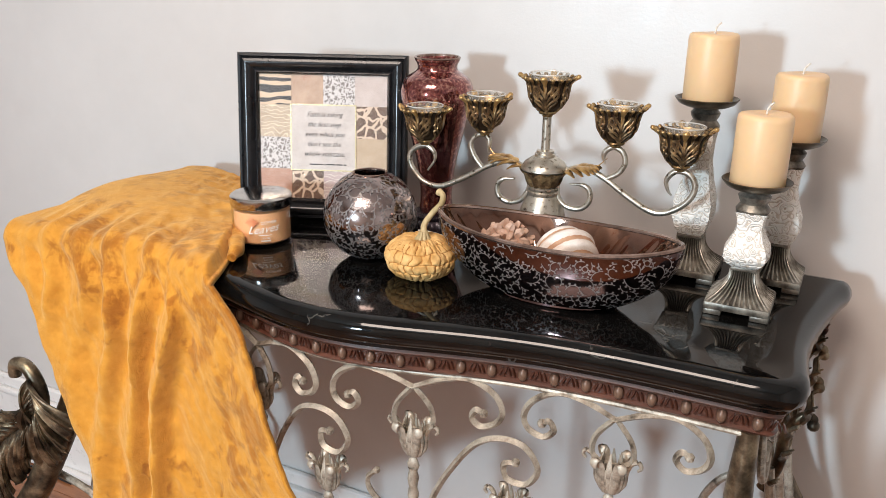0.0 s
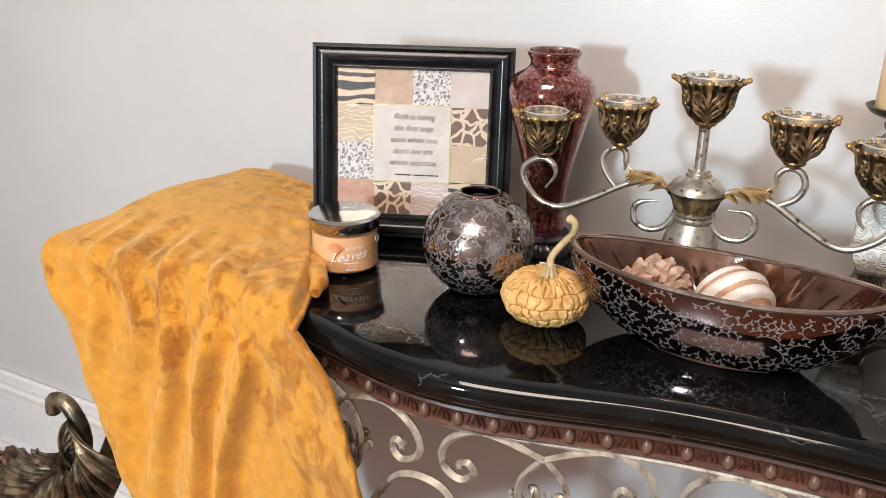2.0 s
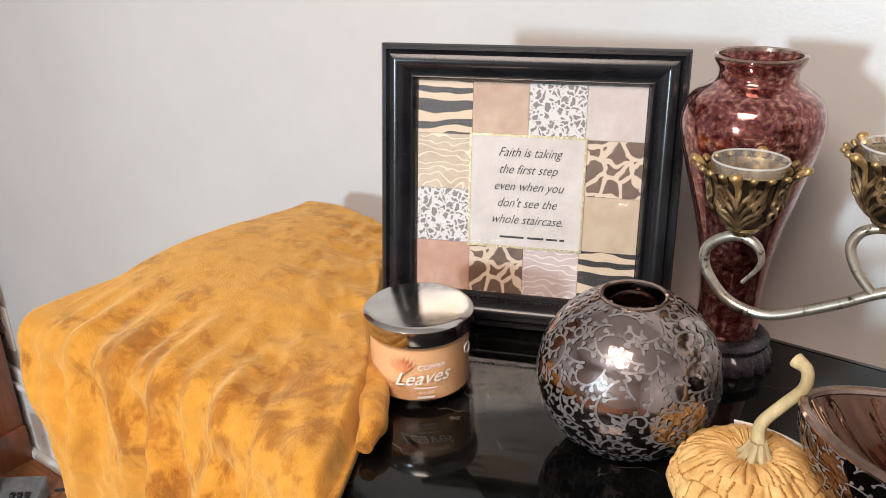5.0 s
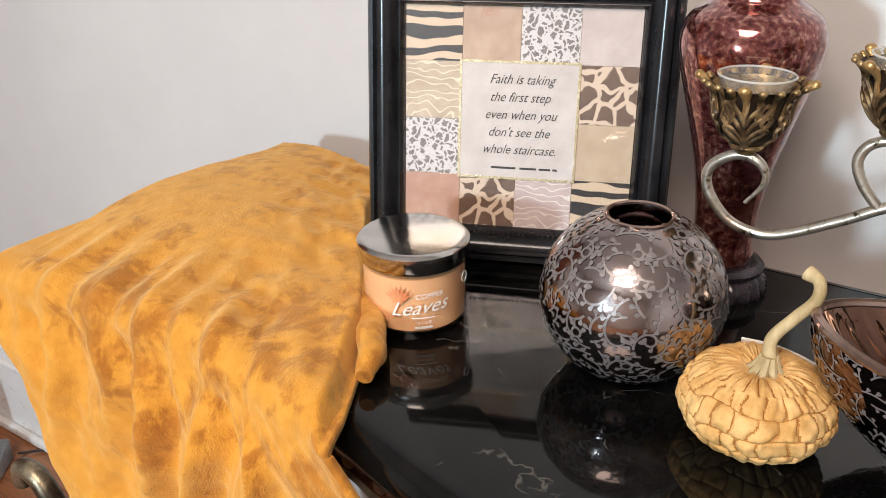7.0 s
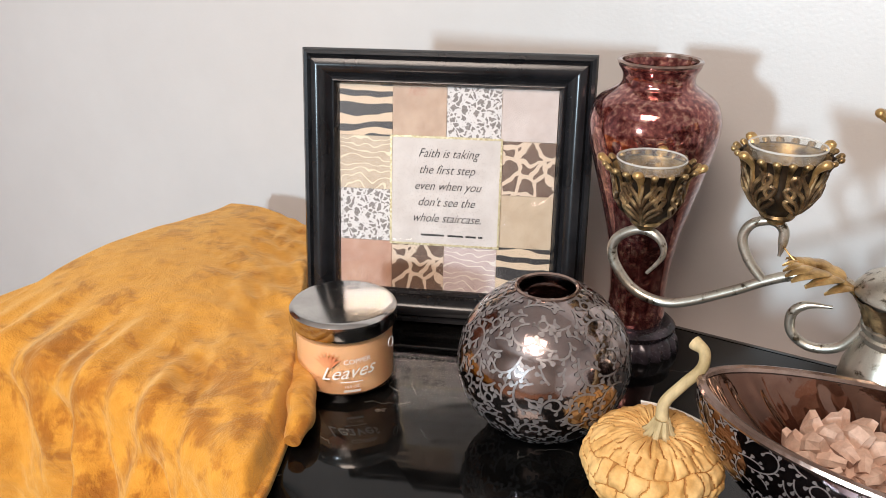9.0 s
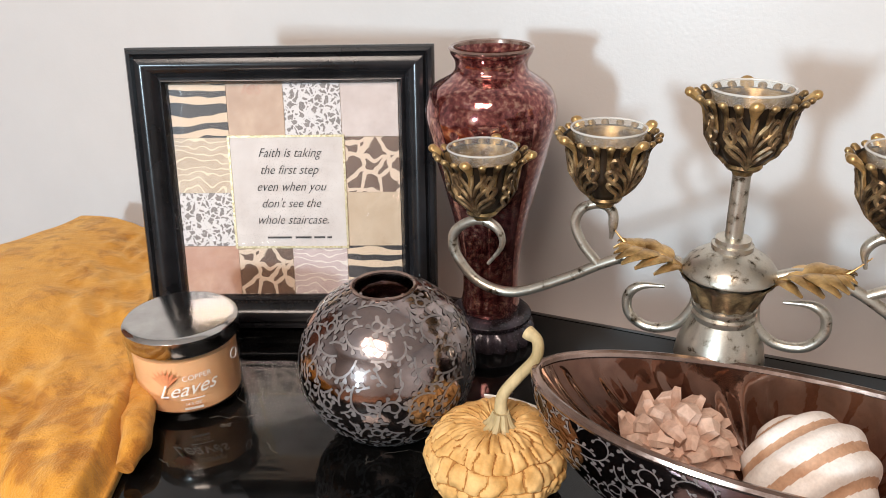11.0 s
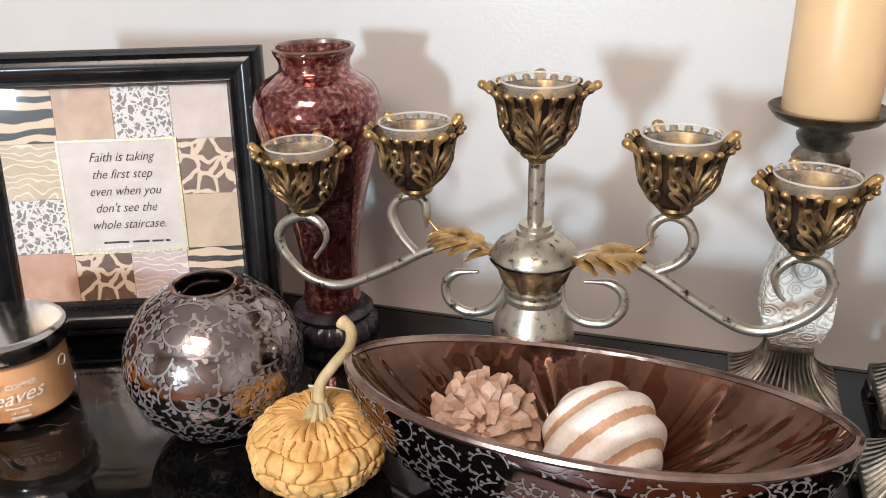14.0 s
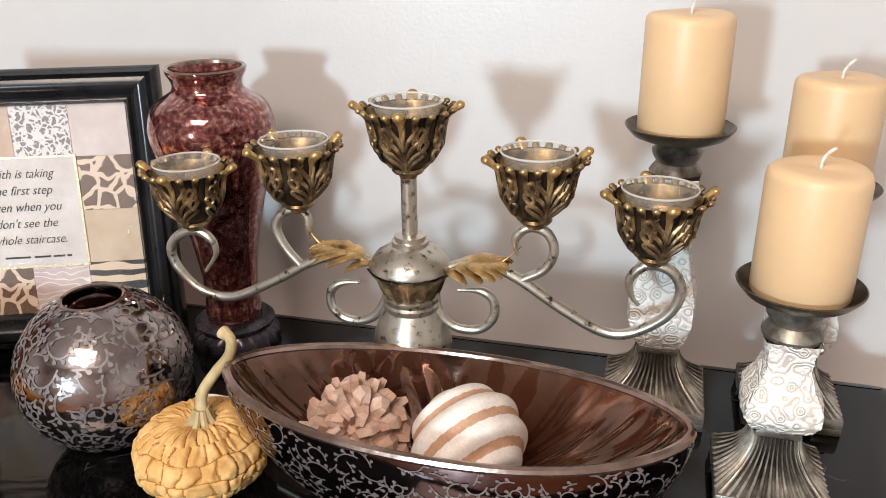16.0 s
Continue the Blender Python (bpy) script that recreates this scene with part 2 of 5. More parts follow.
M_VASE = surface("ruby copper lustre glaze", [(0.12, 0.020, 0.022), (0.34, 0.095, 0.085), (0.72, 0.42, 0.32)], 230, 0.10, 0.8, 34, 0.25, 0.0010, fine=0.45, coat=0.7, rough_var=0.04, spread=(0.36, 0.68))
M_VASEBASE = surface("black carved vase stand", [(0.012, 0.010, 0.012), (0.07, 0.055, 0.07)], 60, 0.25, 0.3, 90, 0.4, fine=0.2)
M_PUMPKIN = surface("mustard velvet pumpkin plaster", [(0.52, 0.27, 0.07), (0.74, 0.46, 0.18)], 45, 0.8, 0.0, 180, 0.4, 0.001, fine=0.18)
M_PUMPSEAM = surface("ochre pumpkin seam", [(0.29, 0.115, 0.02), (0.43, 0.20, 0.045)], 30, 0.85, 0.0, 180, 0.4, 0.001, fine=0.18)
M_STEM = surface("pale dried pumpkin stem", [(0.32, 0.24, 0.11), (0.60, 0.47, 0.26)], 50, 0.7, 0.0, 160, 0.4, 0.001, stretch=(1, 1, 0.2), fine=0.2)
M_CHROME = surface("polished chrome lid", [(0.52, 0.50, 0.48), (0.66, 0.64, 0.61)], 40, 0.14, 1.0, 60, 0.06, 0.0006, fine=0.10, rough_var=0.05)
M_JARWAX = wax("peach orange candle wax", (0.76, 0.42, 0.21), 0.12)
M_JARGLASS = glass("clear jar glass", 0.0)
M_WHITEINK = surface("white label ink", [(0.80, 0.76, 0.70), (0.86, 0.83, 0.78)], 90, 0.5)
M_REDINK = surface("copper red leaf ink", [(0.62, 0.19, 0.08), (0.76, 0.36, 0.16)], 70, 0.4)
M_BLACKINK = surface("black script ink", [(0.012, 0.010, 0.010), (0.035, 0.03, 0.03)], 80, 0.6)
M_CARD = surface("white paper tag", [(0.74, 0.72, 0.68), (0.82, 0.80, 0.77)], 20, 0.7)
M_ROSE = surface("dusty pink wood petal", [(0.47, 0.285, 0.205), (0.68, 0.49, 0.385)], 35, 0.7, 0.0, 200, 0.3, fine=0.2)
M_SHELLW = surface("chalk white shell stripe", [(0.70, 0.62, 0.56), (0.82, 0.77, 0.72)], 60, 0.55, 0.0, 150, 0.3, fine=0.15)
M_SHELLB = surface("tan shell stripe", [(0.42, 0.23, 0.13), (0.58, 0.36, 0.23)], 60, 0.6, 0.0, 150, 0.3, fine=0.2)
M_PLASTIC = surface("silver grey phone plastic", [(0.15, 0.15, 0.155), (0.23, 0.23, 0.235)], 40, 0.4, 0.1)
M_BLACKPL = surface("black phone plastic", [(0.012, 0.012, 0.013), (0.03, 0.03, 0.03)], 40, 0.35)
M_CORD = surface("black rubber cord", [(0.01, 0.01, 0.01), (0.025, 0.025, 0.025)], 60, 0.5)


def print_zebra():
    m, nt, b = shader("zebra stripe print")
    v = coords(nt)
    w = nt.nodes.new("ShaderNodeTexWave")
    w.bands_direction = "Z"
    w.inputs["Scale"].default_value = 24
    w.inputs["Distortion"].default_value = 7.0
    w.inputs["Detail"].default_value = 2
    w.inputs["Detail Scale"].default_value = 1.2
    st = nt.nodes.new("ShaderNodeMapping")
    st.inputs["Scale"].default_value = (0.55, 1, 1)
    nt.links.new(v, st.inputs["Vector"])
    nt.links.new(st.outputs["Vector"], w.inputs["Vector"])
    nt.links.new(ramp(nt, w.outputs["Fac"], [(0.44, (0.035, 0.028, 0.026)), (0.5, (0.62, 0.47, 0.33))]), b.inputs["Base Color"])
    b.inputs["Roughness"].default_value = 0.5
    return m


def print_cells(name, inside, line, scale, width, warp_amount=0.02):
    m, nt, b = shader(name)
    v = coords(nt)
    add = nt.nodes.new("ShaderNodeVectorMath")
    add.operation = "ADD"
    wn = nt.nodes.new("ShaderNodeTexNoise")
    wn.inputs["Scale"].default_value = scale * 0.8
    sc = nt.nodes.new("ShaderNodeVectorMath")
    sc.operation = "SCALE"
    sc.inputs["Scale"].default_value = warp_amount
    nt.links.new(v, wn.inputs["Vector"])
    nt.links.new(wn.outputs["Color"], sc.inputs[0])
    nt.links.new(v, add.inputs[0])
    nt.links.new(sc.outputs[0], add.inputs[1])
    e = voronoi(nt, add.outputs[0], scale, "DISTANCE_TO_EDGE", 1.0)
    tone = ramp(nt, noise_tex(nt, v, 120, 4), [(0.3, tuple(0.75 * c for c in inside)), (0.7, inside)])
    nt.links.new(mixc(nt, ramp(nt, e, [(width, (1, 1, 1)), (width * 1.35, (0, 0, 0))]), tone, line), b.inputs["Base Color"])
    b.inputs["Roughness"].default_value = 0.5
    return m


def print_paper(name, a, c, scroll=None):
    m, nt, b = shader(name)
    v = coords(nt)
    f = noise_tex(nt, v, 38, 6, 0.65)
    col = ramp(nt, f, [(0.32, tuple(0.84 * q for q in a)), (0.68, tuple(0.88 * q for q in c))])
    if scroll:
        w = nt.nodes.new("ShaderNodeTexWave")
        w.wave_type = "RINGS"
        w.inputs["Scale"].default_value = 48
        w.inputs["Distortion"].default_value = 15
        w.inputs["Detail"].default_value = 1
        nt.links.new(v, w.inputs["Vector"])
        col = mixc(nt, ramp(nt, w.outputs["Fac"], [(0.88, (0, 0, 0)), (0.95, (0.8, 0.8, 0.8))]), col, scroll)
    nt.links.new(col, b.inputs["Base Color"])
    b.inputs["Roughness"].default_value = 0.5
    return m


M_ZEBRA = print_zebra()
M_GIRAFFE = print_cells("giraffe patch print", (0.16, 0.095, 0.065), (0.64, 0.50, 0.38), 60, 0.085, 0.016)
M_CRACKLE = print_cells("white crackle print", (0.22, 0.19, 0.175), (0.62, 0.585, 0.57), 165, 0.115, 0.012)
M_TAN = print_paper("tan parchment print", (0.44, 0.28, 0.19), (0.60, 0.43, 0.31))
M_PALE = print_paper("pale pink parchment print", (0.56, 0.46, 0.42), (0.68, 0.59, 0.55))
M_QUOTE = print_paper("pale cream quote paper", (0.60, 0.53, 0.49), (0.70, 0.64, 0.60))
M_SAND = print_paper("sand parchment print", (0.52, 0.38, 0.25), (0.64, 0.50, 0.36))
M_GOLDPRINT = print_paper("tan print with gold scrolls", (0.48, 0.36, 0.25), (0.62, 0.50, 0.38), (0.74, 0.66, 0.48))
M_ROSEPRINT = print_paper("rosy scroll print", (0.54, 0.40, 0.38), (0.66, 0.54, 0.52), (0.76, 0.70, 0.62))
M_RUST = print_paper("rusty pink print", (0.48, 0.24, 0.16), (0.60, 0.38, 0.28))
M_GLITTER = surface("gold glitter line", [(0.40, 0.30, 0.14), (0.78, 0.68, 0.46)], 500, 0.4, 0.5)

# ---- mesh helpers ----


def mesh_of(name, bm, material, smooth=True):
    bmesh.ops.recalc_face_normals(bm, faces=bm.faces)
    me = bpy.data.meshes.new(name)
    bm.to_mesh(me)
    bm.free()
    for mat in (material if isinstance(material, (list, tuple)) else [material]):
        me.materials.append(mat)
    if smooth:
        me.polygons.foreach_set("use_smooth", [True] * len(me.polygons))
        me.set_sharp_from_angle(angle=radians(42))
    return me


def part(name, bm, material, parent=None, label="", smooth=True):
    ob = new(name, mesh_of(name, bm, material, smooth))
    if parent is not None:
        ob.parent = parent
    if label:
        tagged(ob, label)
    return ob


def child(name, mesh, parent, m, label=""):
    ob = new(name, mesh)
    ob.parent = parent
    ob.matrix_local = m
    return tagged(ob, label) if label else ob


def thing(name, where, label, category, group="", rz=0.0):
    ob = new(name)
    ob.empty_display_size = 0.05
    ob.matrix_world = pose(*where, 0, 0, rz)
    return tagged(ob, label, category, group)


def lathe(profile, segs=48, bm=None, centre=(0, 0), shape=None, close=False):
    """Turn (r, z) pairs about the upright axis. shape(angle, r, z) may move a point."""
    bm = bm or bmesh.new()
    rings = []
    for r, z in profile:
        ring = []
        for k in range(segs):
            a = 2 * math.pi * k / segs
            rr, zz = shape(a, r, z) if shape else (r, z)
            ring.append(bm.verts.new((centre[0] + rr * math.cos(a), centre[1] + rr * math.sin(a), zz)))
        rings.append(ring)
    for low, high in zip(rings, rings[1:]):
        for k in range(segs):
            bm.faces.new((low[k], low[(k + 1) % segs], high[(k + 1) % segs], high[k]))
    if close:
        bm.faces.new(rings[0][::-1])
        bm.faces.new(rings[-1])
    return bm


def spline(points, steps=8):
    """Catmull-Rom through the points."""
    p = [Vector(q) for q in points]
    p = [2 * p[0] - p[1]] + p + [2 * p[-1] - p[-2]]
    out = []
    for a, b, c, d in zip(p, p[1:], p[2:], p[3:]):
        for k in range(steps):
            t = k / steps
            out.append(0.5 * (2 * b + (c - a) * t + (2 * a - 5 * b + 4 * c - d) * t * t + (3 * b - a - 3 * c + d) * t ** 3))
    return out + [p[-2]]


def tube(points, radius, segs=10, bm=None, flat=1.0, side=(0, 1, 0)):
    """A rod along the points; radius a number or a function of 0..1; flat scales it along `side`."""
    bm = bm or bmesh.new()
    side = Vector(side)
    rings = []
    n = len(points)
    for i, p in enumerate(points):
        d = (points[min(i + 1, n - 1)] - points[max(i - 1, 0)]).normalized()
        s = (side - d * side.dot(d))
        s = s.normalized() if s.length > 1e-4 else d.orthogonal().normalized()
        u = d.cross(s)
        r = radius(i / (n - 1)) if callable(radius) else radius
        rings.append([bm.verts.new(p + r * (math.cos(a) * u + math.sin(a) * s * flat)) for a in (2 * math.pi * k / segs for k in range(segs))])
    for low, high in zip(rings, rings[1:]):
        for k in range(segs):
            bm.faces.new((low[k], low[(k + 1) % segs], high[(k + 1) % segs], high[k]))
    bm.faces.new(rings[0][::-1])
    bm.faces.new(rings[-1])
    return bm


def block(a, b, bm=None, bevel=0.0, segments=2):
    bm = bm or bmesh.new()
    made = bmesh.ops.create_cube(bm, size=1)["verts"]
    for v in made:
        v.co = Vector([a[i] + (b[i] - a[i]) * (v.co[i] + 0.5) for i in range(3)])
    if bevel:
        edges = list({e for v in made for e in v.link_edges})
        bmesh.ops.bevel(bm, geom=edges, offset=bevel, segments=segments, affect="EDGES", profile=0.5)
    return bm


def blob(centre, radii, bm=None, m=None, sub=2):
    bm = bm or bmesh.new()
    vs = bmesh.ops.create_icosphere(bm, subdivisions=sub, radius=1)["verts"]
    for v in vs:
        c = Vector((v.co.x * radii[0], v.co.y * radii[1], v.co.z * radii[2]))
        v.co = Vector(centre) + (m @ c if m else c)
    return bm


def grid(nu, nv, fn, bm=None, wrap=False):
    bm = bm or bmesh.new()
    rows = [[bm.verts.new(fn(i / (nu - 1 if not wrap else nu), j / (nv - 1))) for i in range(nu)] for j in range(nv)]
    for a, b in zip(rows, rows[1:]):
        for i in range(nu if wrap else nu - 1):
            k = (i + 1) % nu
            bm.faces.new((a[i], a[k], b[k], b[i]))
    return bm


def lettering(text, size, bm=None, m=None, shear=0.0, extrude=0.0, thin=0.0):
    """Built-in font as mesh, centred, lying in x and y, then moved by m."""
    cu = bpy.data.curves.new("text", "FONT")
    cu.body, cu.size, cu.shear, cu.align_x, cu.extrude, cu.resolution_u = text, size, shear, "CENTER", extrude, 3
    cu.offset = thin
    ob = bpy.data.objects.new("text", cu)
    scene.collection.objects.link(ob)
    me = bpy.data.meshes.new_from_object(ob.evaluated_get(bpy.context.evaluated_depsgraph_get()))
    bm = bm or bmesh.new()
    start = len(bm.verts)
    bm.from_mesh(me)
    bm.verts.ensure_lookup_table()
    for v in bm.verts[start:]:
        if m:
            v.co = m(v.co) if callable(m) else m @ v.co
    bpy.data.objects.remove(ob)
    bpy.data.curves.remove(cu)
    bpy.data.meshes.remove(me)
    return bm


def vines(bm, keep, seed, spacing=0.0056, step=0.0013, tries=5200, width=0.00062, leaf_size=0.0050):
    """Curling vines with paired leaves, grown over the surface of bm as a thin relief."""
    rnd = random.Random(seed)
    tree = BVHTree.FromBMesh(bm)
    faces = [f for f in bm.faces if keep(f.calc_center_median())]
    out = bmesh.new()
    taken = {}

    def crowded(p, mine):
        c = tuple(int(math.floor(q / spacing)) for q in p)
        for dx in (-1, 0, 1):
            for dy in (-1, 0, 1):
                for dz in (-1, 0, 1):
                    for q, who in taken.get((c[0] + dx, c[1] + dy, c[2] + dz), ()):
                        if who != mine and (q - p).length < spacing:
                            return True
        return False

    def leaf(p, n, d, size):
        e = n.cross(d)
        shape = ((0.0, 0.07), (0.35, 0.12), (0.62, 0.27), (0.82, 0.29), (0.97, 0.15), (0.97, -0.15), (0.82, -0.29), (0.62, -0.27), (0.35, -0.12), (0.0, -0.07))
        out.faces.new([out.verts.new(p + n * 0.00035 + d * size * a + e * size * b) for a, b in shape])

    for vine in range(tries):
        p = rnd.choice(faces).calc_center_median()
        p, n, _, _ = tree.find_nearest(p)
        if crowded(p, vine):
            continue
        d = n.orthogonal().normalized()
        d.rotate(Matrix.Rotation(rnd.uniform(0, 6.28), 3, n))
        bend, grow = rnd.choice((-1, 1)) * rnd.uniform(30, 90), rnd.uniform(1.05, 1.10)
        track = []
        for k in range(rnd.randint(16, 34)):
            track.append((p.copy(), n.copy(), d.copy()))
            q, m, _, _ = tree.find_nearest(p + d * step)
            if not keep(q) or crowded(q, vine):
                break
            p, n = q, m
            d = (d - n * d.dot(n)).normalized()
            d.rotate(Matrix.Rotation(bend * step, 3, n))
            bend = max(-300, min(300, bend * grow))
        if len(track) < 5:
            continue
        last = None
        for k, (a, nn, dd) in enumerate(track):
            taken.setdefault(tuple(int(math.floor(q / spacing)) for q in a), []).append((a, vine))
            e = nn.cross(dd) * width
            pair = (out.verts.new(a + nn * 0.0003 + e), out.verts.new(a + nn * 0.0003 - e))
            if last:
                out.faces.new((last[0], pair[0], pair[1], last[1]))
            last = pair
            if k % 4 == 2:
                turn = rnd.uniform(0.75, 1.0)
                for sgn in ((1, -1) if k % 2 else (1 if bend < 0 else -1,)):
                    ld = dd.copy()
                    ld.rotate(Matrix.Rotation(sgn * abs(turn), 3, nn))
                    leaf(a, nn, ld, leaf_size * rnd.uniform(0.85, 1.1))
        leaf(track[-1][0], track[-1][1], track[-1][2], leaf_size * 0.9)
    return out


def smooth01(x):
    x = min(1.0, max(0.0, x))
    return x * x * (3 - 2 * x)

# ---- the room ----
TOP = 0.90          # table top
WALL_Y = 0.02
XC = -0.19          # middle of the table


def structure(name, bm, material, smooth=False):
    return tagged(part(name, bm, material, None, "", smooth), kind="structure")


structure("wall_north", block((-2.9, WALL_Y, 0), (2.2, WALL_Y + 0.12, 2.5)), M_WALL)
structure("wall_east", block((2.2, -3.5, 0), (2.32, WALL_Y + 0.12, 2.5)), M_WALL)
structure("wall_west", block((-3.02, -3.5, 0), (-2.9, WALL_Y + 0.12, 2.5)), M_WALL)
bm = block((-2.9, -3.5, 0), (-0.95, -3.4, 2.5))
block((-0.29, -3.5, 0), (2.2, -3.4, 2.5), bm)
block((-0.95, -3.5, 0), (-0.29, -3.4, 1.0), bm)
block((-0.95, -3.5, 1.85), (-0.29, -3.4, 2.5), bm)
structure("wall_south", bm, M_WALL)
structure("ceiling", block((-3.02, -3.5, 2.5), (2.32, WALL_Y + 0.12, 2.6)), M_CEIL)
structure("floor", block((-3.02, -3.5, -0.08), (2.32, WALL_Y + 0.12, -0.012)), M_FLOOR)

# window behind the camera, through which the daylight comes
win = tagged(new("window_1"), "white framed window letting in cool daylight", "window", kind="structure")
win.matrix_world = pose(-0.62, -3.4, 1.425)
for a, b in (((-0.33, -0.06, -0.425), (-0.29, 0.02, 0.425)), ((0.29, -0.06, -0.425), (0.33, 0.02, 0.425)), ((-0.29, -0.06, 0.385), (0.29, 0.02, 0.425)), ((-0.29, -0.06, -0.425), (0.29, 0.02, -0.385))):
    part("window_frame", block(a, b, bevel=0.004), M_TRIM, win)

# baseboard with its cap
bm = block((-2.9, WALL_Y - 0.016, 0.0), (2.2, WALL_Y, 0.19), bevel=0.002)
block((-2.9, WALL_Y - 0.024, 0.19), (2.2, WALL_Y, 0.205), bm, 0.004)
block((-2.9, WALL_Y - 0.014, 0.205), (2.2, WALL_Y, 0.24), bm, 0.006)
block((-2.9, WALL_Y - 0.034, 0.0), (2.2, WALL_Y - 0.016, 0.022), bm, 0.006)
structure("baseboard", bm, M_TRIM)


# ---- console table ----
def bow(x):
    return math.exp(-((x - XC) / 0.2) ** 2)


def grille_y(x):
    return -0.39 - 0.06 * bow(x)


def table_outline():
    """Right half from the front middle round to the back, then mirrored."""
    half = [Vector((XC + 0.5 * k / 26, -0.418 - 0.068 * bow(XC + 0.5 * k / 26), 0)) for k in range(27)]
    half += [Vector((*p, 0)) for p in ((0.330, -0.416), (0.345, -0.408), (0.354, -0.394), (0.357, -0.376))]
    side = spline([(0.357, -0.376, 0), (0.352, -0.33, 0), (0.350, -0.28, 0), (0.357, -0.21, 0), (0.372, -0.13, 0), (0.384, -0.085, 0)], 5)
    half += side[1:]
    half += [Vector((*p, 0)) for p in ((0.386, -0.07), (0.382, -0.058), (0.372, -0.053), (0.36, -0.052))]
    left = [Vector((2 * XC - p.x, p.y, 0)) for p in half[1:]][::-1]
    return left + half


OUTLINE = table_outline()


def inset(points, d):
    n = len(points)
    out = []
    for i, p in enumerate(points):
        e = (points[(i + 1) % n] - points[i - 1]).normalized()
        out.append(p + Vector((-e.y, e.x, 0)) * d)
    return out


def stack(levels, bm=None):
    """Loft the table's outline through (inset, height) levels."""
    bm = bm or bmesh.new()
    rings = [[bm.verts.new((q.x, q.y, z)) for q in inset(OUTLINE, d)] for d, z in levels]
    n = len(OUTLINE)
    for a, b in zip(rings, rings[1:]):
        for k in range(n):
            bm.faces.new((a[k], a[(k + 1) % n], b[(k + 1) % n], b[k]))
    bm.faces.new(rings[0])
    bm.faces.new(rings[-1][::-1])
    return bm


table = thing("console_table", (0, 0, 0), "wrought iron console table with polished black stone top against the wall", "console table")
part("stone_top", stack([(0.020, TOP), (0.012, TOP - 0.001), (0.006, TOP - 0.004), (0.002, TOP - 0.010), (0.0, TOP - 0.018), (0.002, TOP - 0.026), (0.007, TOP - 0.031),
                         (0.012, TOP - 0.033), (0.013, TOP - 0.038), (0.020, TOP - 0.041)]), M_STONE, table, "black polished granite top with a rounded edge and faint white veins")
part("apron", stack([(0.020, TOP - 0.0412), (0.018, TOP - 0.045), (0.020, TOP - 0.048), (0.026, TOP - 0.051), (0.028, TOP - 0.066), (0.024, TOP - 0.069), (0.026, TOP - 0.072), (0.035, TOP - 0.073)]), M_APRON,
     table, "dark carved mahogany apron")

# beads and carved leaf ridges along the apron
line = [p for p in inset(OUTLINE, 0.027) if p.y < -0.06]
bead_mesh = mesh_of("bead", blob((0, 0, 0), (0.0062, 0.006, 0.0092), sub=2), M_BEAD)
ridges = bmesh.new()
walked, gap = 0.0, 0.037
for a, b in zip(line, line[1:]):
    seg = (b - a).length
    d = (b - a).normalized()
    nrm = Vector((d.y, -d.x, 0))
    turn = Matrix((d, -nrm, Vector((0, 0, 1)))).transposed()
    while walked < seg:
        p = a + d * walked
        ob = new("bead", bead_mesh)
        ob.parent = table
        ob.matrix_world = Matrix.Translation(p + nrm * 0.001 + Vector((0, 0, TOP - 0.0585))) @ turn.to_4x4()
        for j in range(4):
            q = p + d * (gap * (0.30 + 0.135 * j))
            blob(q + nrm * 0.0005 + Vector((0, 0, TOP - 0.0585)), (0.0018, 0.0035, 0.0075), ridges, turn @ Matrix.Rotation(radians(18 if j < 2 else -18), 3, "Y"), 1)
        walked += gap
    walked -= seg
tagged(part("carving", ridges, M_APRON, table), kind="stuff")


def iron_path(points, x0=0.0, flip=1, dy=0.0):
    """(dx, z) pairs laid on the bowed front."""
    out = []
    for p in spline([(x0 + flip * dx, 0, z) for dx, z in points], 8):
        out.append(Vector((p.x, grille_y(p.x) + dy, p.z)))
    return out


ARCH = [(0.0, 0.804), (0.036, 0.819), (0.068, 0.823), (0.096, 0.808), (0.107, 0.786), (0.101, 0.769), (0.083, 0.761), (0.071, 0.771), (0.076, 0.783), (0.085, 0.779)]
LOWER = [(-0.105, 0.600), (-0.098, 0.640), (-0.078, 0.686), (-0.046, 0.733), (-0.015, 0.748), (0.016, 0.742), (0.033, 0.714), (0.020, 0.690), (-0.004, 0.694), (-0.008, 0.713), (0.006, 0.718)]
HOOK = [(0.105, 0.600), (0.066, 0.640), (0.060, 0.662), (0.072, 0.676)]
LOOP = [(0.0, 0.806), (-0.020, 0.780), (-0.024, 0.757), (-0.014, 0.745)]


def tulip_petal(line, width):
    return tube(spline([(r, 0, h) for r, h in line], 4), width, 8, None, 0.45, (1, 0, 0.2))


def tulip_cup():
    bm = lathe([(0.004, 0.0), (0.009, 0.002), (0.0145, 0.010), (0.0175, 0.020), (0.0180, 0.030), (0.0165, 0.037), (0.012, 0.036), (0.010, 0.02)], 84, None, (0, 0), lambda a, r, h: (r * (1 + 0.05 * math.cos(14 * a)), h))
    lathe([(0.001, -0.022), (0.006, -0.0195), (0.0088, -0.012), (0.006, -0.0045), (0.004, 0.0)], 24, bm)
    return bm


